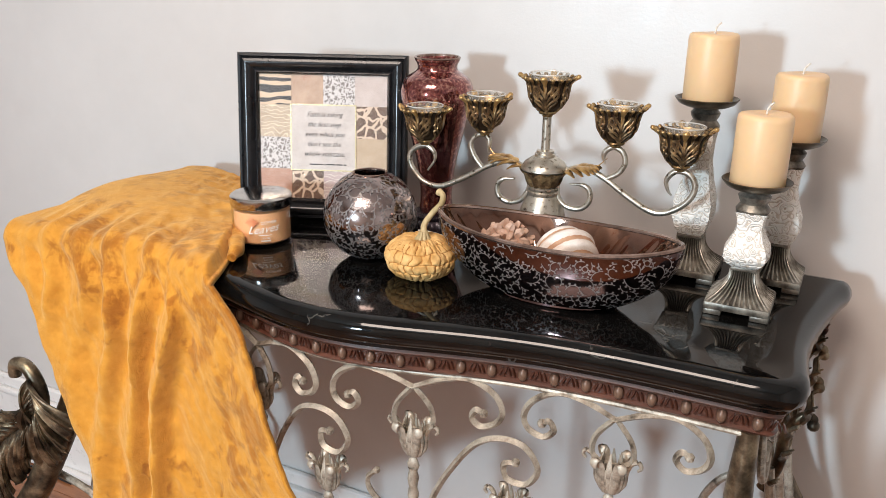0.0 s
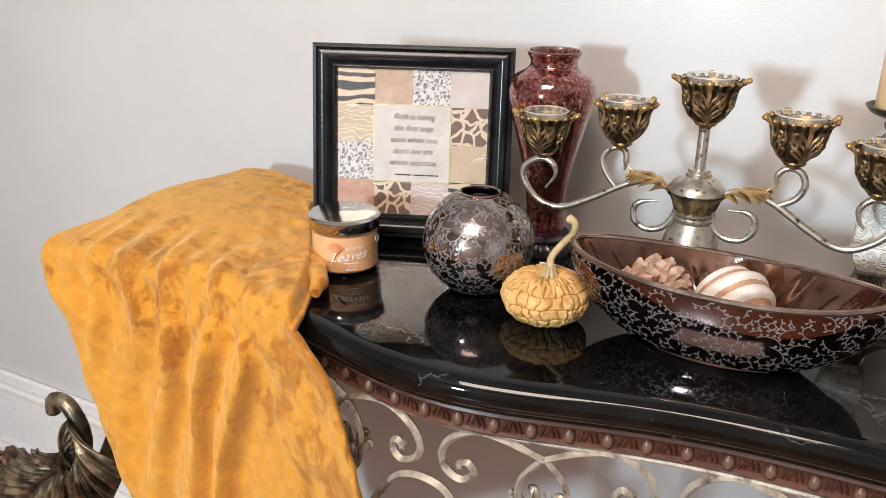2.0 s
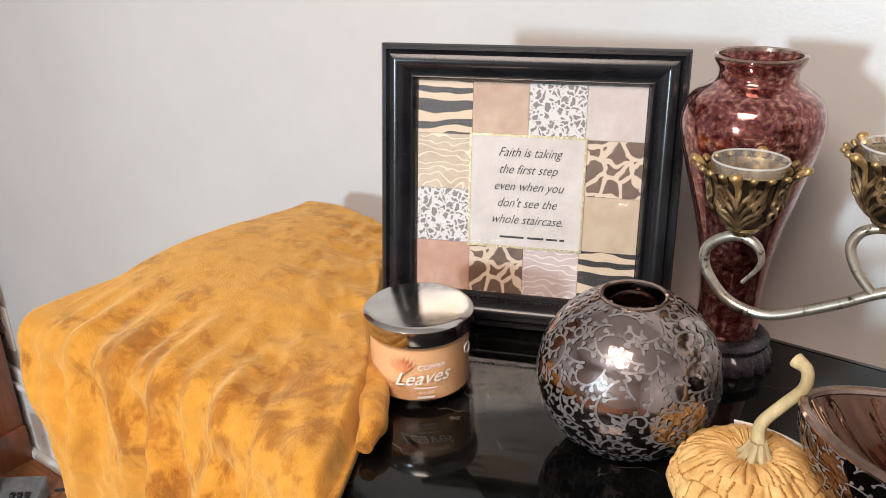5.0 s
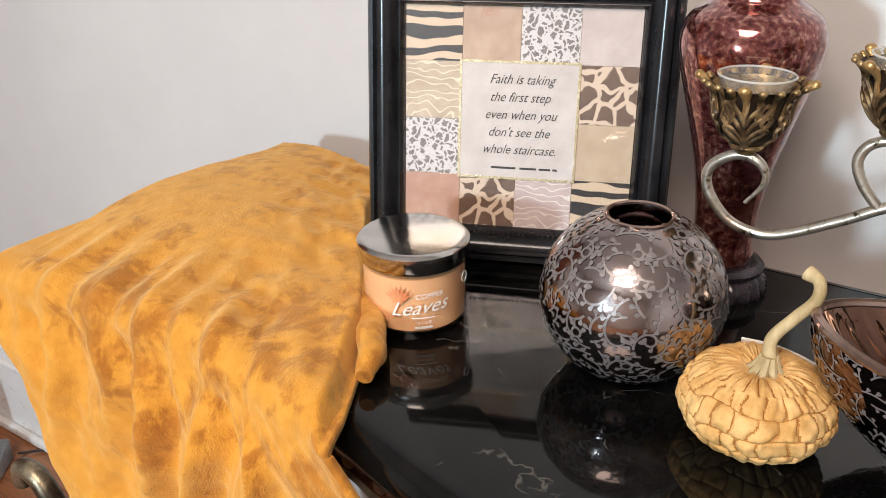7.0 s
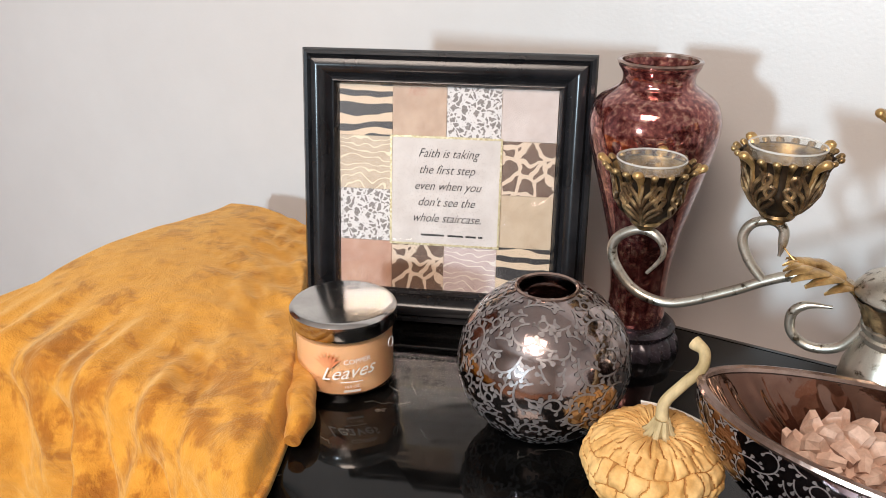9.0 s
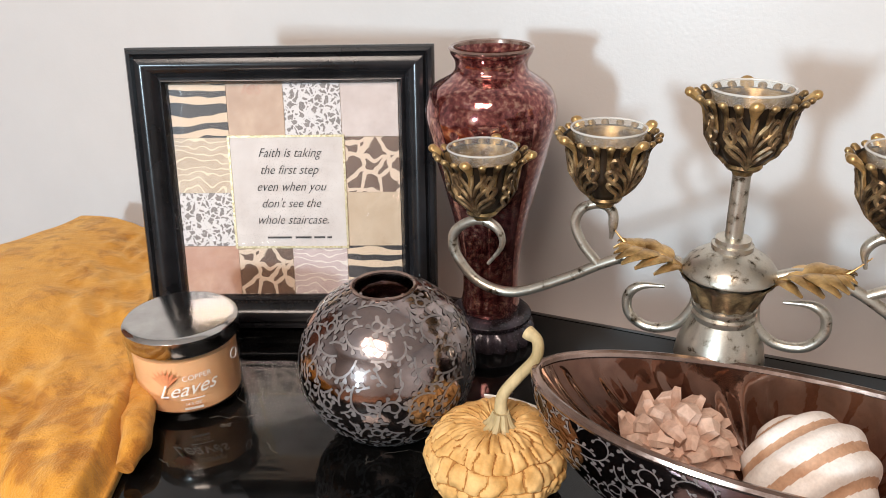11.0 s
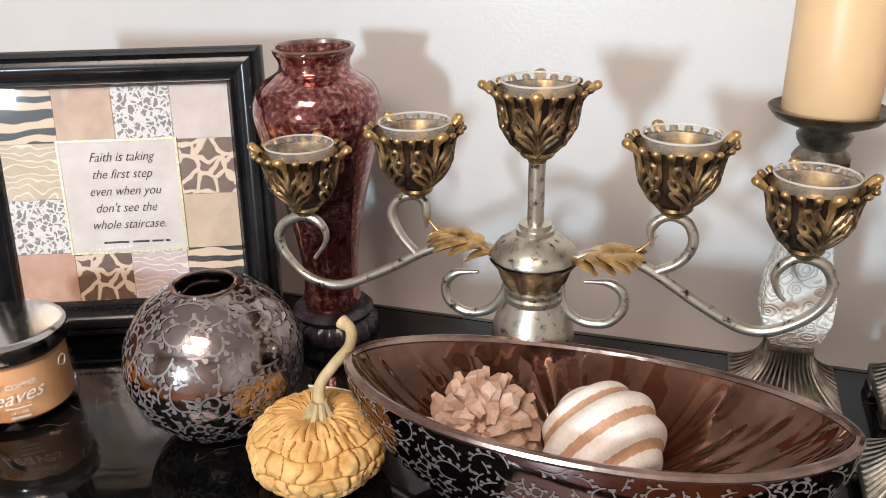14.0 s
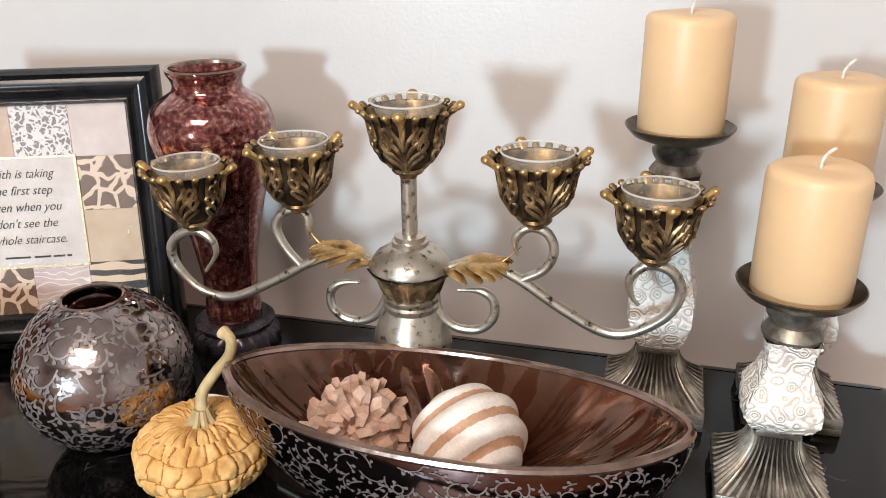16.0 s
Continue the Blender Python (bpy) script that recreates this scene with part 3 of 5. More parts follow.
ME_TULIP = mesh_of("tulip", tulip_cup(), M_IRON)
ME_CURL = mesh_of("curled_petal", tulip_petal(((0.010, 0.004), (0.0175, 0.018), (0.0185, 0.034), (0.0235, 0.047), (0.0310, 0.051), (0.0345, 0.045), (0.0310, 0.040)), lambda t: 0.0022 + 0.0042 * math.sin(math.pi * min(1, 0.1 + t * 0.8))), M_IRON)
ME_POINT = mesh_of("pointed_petal", tulip_petal(((0.012, 0.010), (0.0165, 0.028), (0.0145, 0.044), (0.0105, 0.058)), lambda t: 0.0062 * (1 - 0.92 * t) ** 0.8), M_IRON)


def tulip(x, z, scale=1.0):
    """A cast tulip with curled petals on a twisted stem."""
    y = grille_y(x)
    head = child("tulip", ME_TULIP, table, pose(x, y, z) @ Matrix.Diagonal((scale, 0.6 * scale, scale, 1)), "cast metal tulip ornament")
    for k in range(6):
        child("curled_petal", ME_CURL, head, pose(0, 0, 0, 0, 0, 60 * k))
        child("pointed_petal", ME_POINT, head, pose(0, 0, 0, 0, 0, 60 * k + 30))

    def twist(a, r, h):
        return r * (1 + 0.22 * math.cos(2 * a + h * 260)), h

    part("stem", lathe([(0.0062, z - 0.26 * scale + 0.245 * scale * k / 40) for k in range(41)], 14, None, (x, y), twist), M_IRON, table)


def iron(points, r=0.0042):
    bm = tube(points, lambda t: r * (1.0 if 0.06 < t < 0.94 else 0.85), 4, flat=1.5)
    end = points[-1]
    blob(end, (r * 1.5, r * 1.6, r * 1.5), bm, sub=1)
    return part("scroll", bm, M_IRON, table)


for unit in range(-2, 2):
    tx = 0.164 - 0.24 * (1 - unit)
    for flip in (1, -1):
        iron(iron_path(ARCH, tx, flip))
        iron(iron_path(LOOP, tx, flip), 0.0036)
    tulip(tx, 0.705)
    if unit < 1:
        iron(iron_path(LOWER, tx + 0.12))
        iron(iron_path(HOOK, tx + 0.12), 0.0036)
        tulip(tx + 0.12, 0.625, 0.95)
bm = tube([Vector((x, grille_y(x), 0.8245)) for x in (-0.68 + 0.98 * k / 40 for k in range(41))], 0.0035, 8)
part("top_rail", bm, M_IRON, table)


def acanthus(parent, base, out, up, size, lobes=7):
    """A cast leaf: a curling spine with paired curled lobes."""
    base, out, up = Vector(base), Vector(out).normalized(), Vector(up).normalized()
    side = out.cross(up)
    bm = bmesh.new()
    spine = spline([base, base + up * size * 0.35 + out * size * 0.12, base + up * size * 0.7 + out * size * 0.14, base + up * size * 0.95 + out * size * 0.26, base + up * size * 0.97 + out * size * 0.38, base + up * size * 0.88 + out * size * 0.40], 6)
    tube(spine, lambda t: size * (0.075 - 0.03 * t), 10, bm, 0.8, side)
    blob(spine[-1], (size * 0.07,) * 3, bm)
    for k in range(lobes):
        t = 0.08 + 0.75 * k / lobes
        p = spine[int(t * (len(spine) - 1))]
        for s in (1, -1):
            w = size * (0.36 - 0.20 * t)
            pts = spline([p - up * size * 0.06, p + side * s * w * 0.5 + up * size * 0.06 + out * size * 0.05, p + side * s * w + up * size * 0.16 + out * size * 0.03, p + side * s * w * 1.12 + up * size * 0.22 + out * size * 0.10], 5)
            tube(pts, lambda q: size * 0.045 * (1 - 0.55 * q), 7, bm, 1.0, out)
            pts2 = [q + out * size * 0.025 + up * size * 0.035 for q in pts]
            tube(pts2, lambda q: size * 0.022 * (1 - 0.5 * q), 6, bm, 1.0, out)
    return part("leaf", bm, M_LEAFIRON, parent, "dark bronze cast acanthus leaf")


def leg(x, y, sx, sy):
    pts = spline([(x, y, 0.828), (x, y, 0.72), (x + sx * 0.015, y + sy * 0.01, 0.62), (x + sx * 0.10, y + sy * 0.03, 0.45), (x + sx * 0.19, y + sy * 0.06, 0.28), (x + sx * 0.16, y + sy * 0.05, 0.12), (x + sx * 0.11, y + sy * 0.04, 0.03), (x + sx * 0.16, y + sy * 0.06, 0.012)], 8)
    part("leg", tube(pts, lambda t: 0.011 + 0.012 * math.sin(math.pi * min(1, t * 1.1)), 12), M_LEAFIRON, table)
    inner = spline([(x, y, 0.60), (x - sx * 0.05, y, 0.56), (x - sx * 0.07, y, 0.50), (x - sx * 0.03, y, 0.45), (x + sx * 0.01, y, 0.49), (x - sx * 0.02, y, 0.52)], 6)
    part("scroll", tube(inner, 0.006, 8), M_IRON, table)
    inner = spline([(x + sx * 0.11, y, 0.44), (x + sx * 0.02, y, 0.42), (x - sx * 0.03, y, 0.36), (x + sx * 0.01, y, 0.30), (x + sx * 0.05, y, 0.34), (x + sx * 0.02, y, 0.37)], 6)
    part("scroll", tube(inner, 0.006, 8), M_IRON, table)


# left front leg with its large leaves, right front leg, back legs
leg(-0.690, -0.415, -1, -1)
KNOB = Vector((-0.785, -0.455, 0.672))
SPINE = [(-0.155, -0.44), (-0.160, -0.37), (-0.148, -0.30), (-0.118, -0.23), (-0.070, -0.165), (-0.016, -0.12), (0.032, -0.075), (0.036, -0.035), (0.016, -0.004), (-0.012, -0.004), (-0.018, -0.026)]
spine = [KNOB + Vector((a, 0.0, b)) for a, b in ((q.x, q.z) for q in spline([(a, 0, b) for a, b in SPINE], 6))]
part("leaf_spine", tube(spine, lambda t: 0.016 - 0.006 * t, 12), M_LEAFIRON, table, "dark bronze scrolled leaf top")
def leaf_side(s):
    """One half of the great corner leaf: ribs sweep back from the spine to a lobed edge."""
    def skin(u, v):
        q = u * 45
        i = min(len(spine) - 3, int(q))
        c = spine[i].lerp(spine[i + 1], q - i)
        d = (spine[min(i + 3, len(spine) - 1)] - spine[max(i - 3, 0)]).normalized()
        side = Vector((-d.z, 0, d.x)) * s
        lobe = abs(math.sin(math.pi * u * 6.5 + 0.4)) ** 0.6
        width = (0.046 + 0.085 * (1 - u)) * (0.66 + 0.34 * lobe)
        rib = 0.0034 * math.cos(2 * math.pi * 27 * u) * smooth01(v / 0.25)
        lift = 0.016 * math.sin(math.pi * min(1.0, 0.15 + 0.75 * v)) + 0.008 * lobe * v + rib - 0.014 * v ** 3
        return c + side * width * v - d * 0.125 * v ** 1.3 * (1 - 0.35 * u) + Vector((0, -0.006 - lift, 0))
    return grid(300, 20, skin)


for s in (1, -1):
    half_leaf = part("leaf_half", leaf_side(s), M_LEAFIRON, table, "dark bronze ribbed acanthus leaf")
    half_leaf.modifiers.new("thickness", "SOLIDIFY").thickness = 0.003
leg(0.305, -0.385, 1, -1)
acanthus(table, (0.322, -0.405, 0.62), (0.55, -0.8, 0.15), (0.06, -0.04, 1), 0.14, 6)
acanthus(table, (-0.180, -0.462, 0.50), (0, -1, 0.1), (0.05, 0, 1), 0.105, 6)
leg(-0.690, -0.085, -1, 1)
leg(0.305, -0.085, 1, 1)
# side panels of scrolls between front and back legs
for x, s in ((0.318, 1), (-0.698, -1)):
    for y0 in (-0.335, -0.235, -0.135):
        pts = spline([(x, y0 - 0.035, 0.822), (x + s * 0.004, y0 - 0.03, 0.77), (x + s * 0.006, y0 + 0.01, 0.735), (x + s * 0.006, y0 + 0.03, 0.76), (x + s * 0.005, y0 + 0.01, 0.78), (x + s * 0.004, y0, 0.765)], 6)
        part("scroll", tube(pts, 0.0048, 8, None, 1.0, (1, 0, 0)), M_IRON, table)
        acanthus(table, (x + s * 0.006, y0 + 0.045, 0.70), (s, 0, 0.1), (0, 0.05, 1), 0.105, 4)
        pts = spline([(x + s * 0.01, y0 + 0.03, 0.74), (x + s * 0.03, y0 + 0.02, 0.62), (x + s * 0.06, y0 - 0.01, 0.50), (x + s * 0.09, y0 - 0.02, 0.36)], 6)
        part("bar", tube(pts, 0.006, 8, None, 1.0, (1, 0, 0)), M_IRON, table)


# ---- velvet throw ----
def pleat(u, drop):
    """Short gathers below the table's edge on the side of the corner, and a few long folds that run down the cloth."""
    w = u + 1.3 * drop + 0.030 * noise.noise(Vector((u * 4.0, drop * 5.0, 0.4)))

    def ridge(at, wide, steep):
        d = w - at
        return math.exp(-(d / (wide if d < 0 else steep)) ** 2)

    gather = 0.8 * noise.noise(Vector((w * 17.0, drop * 1.5, 2.2))) + 0.4 * noise.noise(Vector((w * 8.0 + 5.0, drop * 2.0, 7.2)))
    side = 0.20 + 0.80 * smooth01((u - 0.02) / 0.08) * smooth01((0.84 - w) / 0.14)
    fade = 0.40 + 0.60 * math.exp(-(drop / 0.15) ** 2)
    long_fold = 1.7 * ridge(0.79, 0.060, 0.018) + 1.3 * ridge(0.67, 0.060, 0.022) + 0.9 * ridge(0.52, 0.060, 0.035)
    dents = noise.noise(Vector((u * 9.0, drop * 13.0, 5.0)))
    return 1.5 * gather * side * fade + long_fold * smooth01(drop / 0.07) + 0.30 * dents


def right_edge(y):
    return float(np.interp(y, (-0.52, -0.46, -0.37, -0.30, -0.20, -0.06), (-0.335, -0.350, -0.402, -0.455, -0.530, -0.600)))


def throw_point(u, v):
    """u across from the corner to the jar; v from the back of the table over the rounded front edge and down."""
    left_top, round_r, flat, turned = -0.775, 0.024, 0.50, 0.575
    corner = (1 - u) ** 3
    if v < flat:
        k = v / flat
        x = left_top + (right_edge(-0.062 - 0.393 * k) - left_top) * u
        y_front = -0.430 - 0.068 * bow(x)
        y = -0.062 + (y_front + round_r * 0.55 + 0.062) * k
        z = TOP + 0.013 + 0.012 * smooth01(k / 0.6)
        x -= 0.010 * (1 - u) ** 2 * smooth01((k - 0.45) / 0.5)
        z += noise.noise(Vector((x * 9, y * 9, 0.3))) * 0.005 + noise.noise(Vector((x * 24, y * 24, 4.1))) * 0.0016
        z += 0.010 * smooth01(1 - abs(u - 0.35) * 2) * smooth01(1.2 - k)
        z += 0.0100 * smooth01((k - 0.72) / 0.28) * smooth01((0.98 - u) / 0.25) * pleat(u, 0.0)
        z += 0.005 * noise.noise(Vector((u * 13, k * 16, 5.5))) * smooth01((u - 0.45) / 0.2)
        z -= 0.022 * corner * smooth01((k - 0.55) / 0.45)
        edge = smooth01((0.06 - u) / 0.06)
        z -= 0.022 * edge * edge + 0.022 * smooth01((u - 0.955) / 0.045)
        return Vector((x, y, max(z, TOP + 0.008)))
    # rounded shoulder, then the hanging length
    edge = throw_point(u, flat * 0.9999)
    x_top = left_top + 0.008 + (-0.343 - left_top - 0.008) * u
    y_front = -0.430 - 0.068 * bow(x_top)
    length = 0.292 + 0.22 * (1 - u)
    k = max(0.0, (v - turned) / (1 - turned))
    bend = min(1.0, (v - flat) / (turned - flat)) * math.pi / 2
    drop = length * k
    x = edge.x + (x_top - edge.x) * math.sin(bend) + 0.375 * drop + (0.013 + 0.012 * u) * smooth01(drop / 0.06) + 0.006 * math.sin(drop * 22) * (1 if u > 0.9 else 0.5)
    x -= 0.020 * (1 - u) ** 3 * math.sin(bend) * math.exp(-(drop / 0.035) ** 2)
    shoulder = edge.y + (y_front - 0.016 - edge.y) * math.sin(bend)
    y = shoulder - 0.006 * smooth01(drop / 0.05) - 0.016 * drop / 0.4
    y -= (0.007 + 0.0125 * smooth01(drop / 0.03)) * math.sin(bend) * pleat(u, drop)
    y += 0.005 * noise.noise(Vector((u * 9, drop * 16, 2.2))) * math.sin(bend) + 0.0022 * noise.noise(Vector((u * 30, drop * 45, 9.2))) * math.sin(bend)
    y -= 0.012 * math.exp(-(u / 0.10) ** 2) * smooth01(drop / 0.04)
    z_low = TOP + 0.000 - 0.022 * corner
    z = edge.z + (z_low - edge.z) * (1 - math.cos(bend)) - drop + 0.004 * noise.noise(Vector((u * 14, drop * 10, 7.0))) * k
    return Vector((x, y, z))


throw = thing("throw_blanket", (0, 0, 0), "golden mustard crushed velvet throw draped over the table corner", "blanket")
cloth = part("cloth", grid(220, 240, throw_point), M_VELVET, throw)
thick = cloth.modifiers.new("thickness", "SOLIDIFY")
thick.thickness, thick.offset = 0.007, -1.0
# the doubled under-layer that shows beside the jar, and the stitched hem
fold_line = spline([(-0.452, -0.300, TOP + 0.013), (-0.412, -0.345, TOP + 0.015), (-0.380, -0.385, TOP + 0.016), (-0.366, -0.412, TOP + 0.013)], 8)
bm = tube(fold_line, lambda t: 0.0115 * (0.45 + 0.55 * math.sin(math.pi * min(1, 0.12 + t * 0.80))), 18)
for v in bm.verts:
    v.co.z = max(TOP + 0.001, v.co.z + 0.003 * noise.noise(v.co * 60))
    v.co.x += 0.003 * noise.noise(v.co * 45 + Vector((3, 1, 0)))
fold = part("folded_layer", bm, M_VELVET, throw)
hem = [throw_point(u, 0.962) + Vector((0, -0.0025, 0)) for u in (0.01 + 0.98 * k / 60 for k in range(61))]
part("hem_stitch", tube(hem, 0.0016, 6), M_VELVET, throw)


# ---- framed quotation ----
fr = new("picture_frame")
fr.empty_display_size = 0.05
fr.matrix_world = pose(-0.381, -0.171, TOP + 0.001, -8, 0, 22)
tagged(fr, "black square picture frame with an animal-print quotation art", "picture frame")
W, H = 0.264, 0.255
PROFILE = [(0.0, 0.0), (0.0, -0.016), (0.002, -0.019), (0.005, -0.0195), (0.007, -0.017), (0.009, -0.021), (0.013, -0.0225), (0.018, -0.021), (0.022, -0.016), (0.025, -0.013), (0.0265, -0.015), (0.0285, -0.0155), (0.030, -0.013), (0.032, -0.008), (0.032, 0.0)]


def moulding(w, h):
    bm = bmesh.new()
    cs = [(-w / 2, 0, 1, 1), (w / 2, 0, -1, 1), (w / 2, h, -1, -1), (-w / 2, h, 1, -1)]
    rails = []
    for i in range(4):
        (x0, z0, a0, b0), (x1, z1, a1, b1) = cs[i], cs[(i + 1) % 4]
        s = bmesh.new()
        ra = [s.verts.new((x0 + a0 * d, y, z0 + b0 * d)) for d, y in PROFILE]
        rb = [s.verts.new((x1 + a1 * d, y, z1 + b1 * d)) for d, y in PROFILE]
        n = len(PROFILE)
        for k in range(n):
            s.faces.new((ra[k], ra[(k + 1) % n], rb[(k + 1) % n], rb[k]))
        s.faces.new(ra)
        s.faces.new(rb[::-1])
        rails.append(s)
    return rails


for s in moulding(W, H):
    part("rail", s, M_BLACKFRAME, fr)
part("backing", block((-W / 2 + 0.02, -0.004, 0.02), (W / 2 - 0.02, 0.0, H - 0.02)), M_BLACKFRAME, fr)
# beaded lower rail of the little stand
bm = bmesh.new()
for k in range(44):
    blob((-0.095 + 0.19 * k / 43, -0.0225, 0.0285), (0.0019, 0.0016, 0.0016), bm, sub=1)
part("bead_row", bm, M_BLACKFRAME, fr)
bm = block((-0.05, 0.0, 0.006), (0.05, 0.004, 0.17), bevel=0.001)
strut = part("easel_back", bm, M_BLACKFRAME, fr)

AX0, AX1, AZ0, AZ1 = -0.100, 0.100, 0.0280, 0.2265
art = part("art_print", block((AX0, -0.0075, AZ0), (AX1, -0.0045, AZ1)), M_SAND, fr, "collage print of animal skins and parchment squares")
PATCHES = [
    (0, 0, M_ZEBRA), (1, 0, M_TAN), (2, 0, M_CRACKLE), (3, 0, M_PALE), (0, 1, M_GOLDPRINT), (3, 1, M_GIRAFFE),
    (0, 2, M_CRACKLE), (3, 2, M_SAND), (0, 3, M_RUST), (1, 3, M_GIRAFFE), (2, 3, M_ROSEPRINT), (3, 3, M_ZEBRA)]
cw, ch = (AX1 - AX0) / 4, (AZ1 - AZ0) / 4
for cx, cz, mat in PATCHES:
    x0, z1 = AX0 + cx * cw, AZ1 - cz * ch
    ob = part("patch", block((-cw / 2 + 0.0002, -0.0009, -ch / 2 + 0.0002), (cw / 2 - 0.0002, 0.0, ch / 2 - 0.0002)), mat, art, smooth=False)
    ob.location = (x0 + cw / 2, -0.0075, z1 - ch / 2)
quote = part("quote_square", block((-cw - 0.001, -0.0012, -ch - 0.001), (cw + 0.001, 0.0, ch + 0.001)), M_QUOTE, art, "pale cream square with black script", False)
quote.location = (0, -0.0078, (AZ0 + AZ1) / 2)
bm = bmesh.new()
for a, b in (((-cw - 0.002, -0.0016, -ch - 0.002), (cw + 0.002, 0, -ch)), ((-cw - 0.002, -0.0016, ch), (cw + 0.002, 0, ch + 0.002)), ((-cw - 0.002, -0.0016, -ch), (-cw, 0, ch)), ((cw, -0.0016, -ch), (cw + 0.002, 0, ch))):
    block(a, b, bm)
gl = part("glitter_border", bm, M_GLITTER, art)
gl.location = (0, -0.0079, (AZ0 + AZ1) / 2)
UP = Matrix.Rotation(radians(90), 4, "X")
bm = bmesh.new()
for k, line_text in enumerate(("Faith is taking", "the first step", "even when you", "don't see the", "whole staircase.")):
    lettering(line_text, 0.0118, bm, Matrix.Translation((0.002 - 0.001 * (k % 2), -0.0096, 0.1595 - 0.0152 * k)) @ UP @ Matrix.Scale(0.86, 4, (1, 0, 0)), 0.42, 0.0, -0.00008)
for a, b in ((-0.014, 0.008), (0.0115, 0.026), (0.0285, 0.0385), (0.0405, 0.0445)):
    block((a - 0.008, -0.0094, 0.0850), (b - 0.008, -0.0092, 0.0868), bm)
part("script", bm, M_BLACKINK, art, smooth=False)
bm = bmesh.new()
lettering("les", 0.017, bm, Matrix.Translation((-0.028, -0.0086, 0.215)) @ UP, 0.4)
part("faint_script", bm, M_RUST, art, smooth=False)
pane = part("glass_pane", block((AX0 - 0.002, -0.0117, AZ0 - 0.002), (AX1 + 0.002, -0.0102, AZ1 + 0.002)), M_JARGLASS, fr, "clear picture glass", False)
pane.visible_shadow = False


# ---- jar candle ----
jar = thing("jar_candle", (-0.3975, -0.305, TOP), "peach orange jar candle with chrome lid on black stone", "candle", rz=38)
R = 0.043
glassy = part("glass_jar", lathe([(0.001, 0.0), (R - 0.004, 0.0), (R - 0.001, 0.002), (R, 0.006), (R, 0.060), (R - 0.0025, 0.061), (R - 0.0025, 0.007), (R - 0.006, 0.005), (0.001, 0.0045)], 64), M_JARGLASS, jar, "clear glass jar")
glassy.visible_shadow = False
part("wax", lathe([(0.001, 0.0052), (R - 0.0065, 0.0058), (R - 0.003, 0.009), (R - 0.003, 0.052), (R - 0.006, 0.053), (0.001, 0.052)], 64), M_JARWAX, jar, "peach orange wax")
lid = part("lid", lathe([(0.001, 0.0735), (R - 0.004, 0.0735), (R - 0.001, 0.0728), (R + 0.0012, 0.0705), (R + 0.0015, 0.060), (R + 0.0008, 0.0585), (R - 0.001, 0.0585), (R - 0.001, 0.0565), (R - 0.003, 0.0565), (0.001, 0.0565)], 72), M_CHROME, jar, "polished chrome lid")


def wrap(turn, z, slope=0.0):
    def f(co):
        a = -math.pi / 2 + turn + co.x / R
        return Vector(((R + 0.0003) * math.cos(a), (R + 0.0003) * math.sin(a), z + co.y + slope * co.x))
    return f


bm = lettering("COPPER", 0.0062, None, wrap(0.22, 0.0385, 0.06))
lettering("Leaves", 0.0165, bm, wrap(0.02, 0.0255, 0.10), 0.45)
lettering("14.5 OZ", 0.0036, bm, wrap(0.10, 0.0165, 0.04))
for k, (w, z) in enumerate(((0.018, 0.0215), (0.014, 0.0125))):
    g = grid(10, 2, lambda u, v, w=w, z=z: wrap(0.1, z)(Vector(((u - 0.5) * w, v * (0.0009 if z > 0.02 else 0.0022), 0))), bm)
part("label_lettering", bm, M_WHITEINK, jar, "white printed lettering", False)
bm = bmesh.new()
for k in range(7):
    a = radians(150 - 20 * k)
    tip = (-0.020 + 0.013 * math.cos(a), 0.036 + 0.013 * math.sin(a))
    w = [(-0.020 - 0.003 * math.sin(a), 0.036 + 0.003 * math.cos(a)), tip, (-0.020 + 0.003 * math.sin(a), 0.036 - 0.003 * math.cos(a))]
    bm.faces.new([bm.verts.new(wrap(0.12, 0)(Vector((x, y, 0)))) for x, y in w])
part("label_leaf", bm, M_REDINK, jar, "printed copper leaf", False)
ring = [wrap(1.05, 0)(Vector((0.0042 * math.cos(a), 0.045 + 0.0042 * math.sin(a), 0))) for a in (2 * math.pi * k / 24 for k in range(25))]
part("label_seal", tube(ring, 0.0003, 5), M_WHITEINK, jar)

# ---- round lustre vase ----
ball = thing("round_vase", (-0.226, -0.283, TOP), "round dark lustre ceramic vase with raised grey vines", "vase")
prof = [(0.001, 0.0), (0.026, 0.0), (0.028, 0.001)]
RB, CZ = 0.0645, 0.0605
for k in range(26):
    a = radians(-62 + (69 + 62) * k / 25)
    prof.append((RB * math.cos(a), CZ + RB * math.sin(a) * 0.97))
prof += [(0.0225, 0.1195), (0.0215, 0.1188), (0.0205, 0.112), (0.030, 0.095), (0.045, 0.06), (0.001, 0.02)]
shape_bm = lathe(prof, 72)
bmesh.ops.recalc_face_normals(shape_bm, faces=shape_bm.faces)
relief = vines(shape_bm, lambda q: 0.006 < q.z < 0.1185 and math.hypot(q.x, q.y) > 0.0235 and (q - Vector((0, 0, CZ))).length > 0.058, 3, 0.0053, tries=9000, width=0.00085, leaf_size=0.0060)
ball_body = part("body", shape_bm, M_BALL, ball)
part("vine_relief", relief, M_VINE, ball_body, "matt grey vine pattern", False)
part("lip", lathe([(0.0235, 0.1190), (0.0240, 0.1205), (0.0225, 0.1212), (0.0208, 0.1204), (0.0208, 0.1190)], 48), M_RIM, ball)

# ---- tall ruby vase on its stand ----
vase = thing("tall_vase", (-0.208, -0.119, TOP), "tall ruby copper lustre glass vase on black stand", "vase")


def flute(a, r, z):
    return r * (1 + (0.035 * math.cos(20 * a) if z < 0.016 else 0)), z


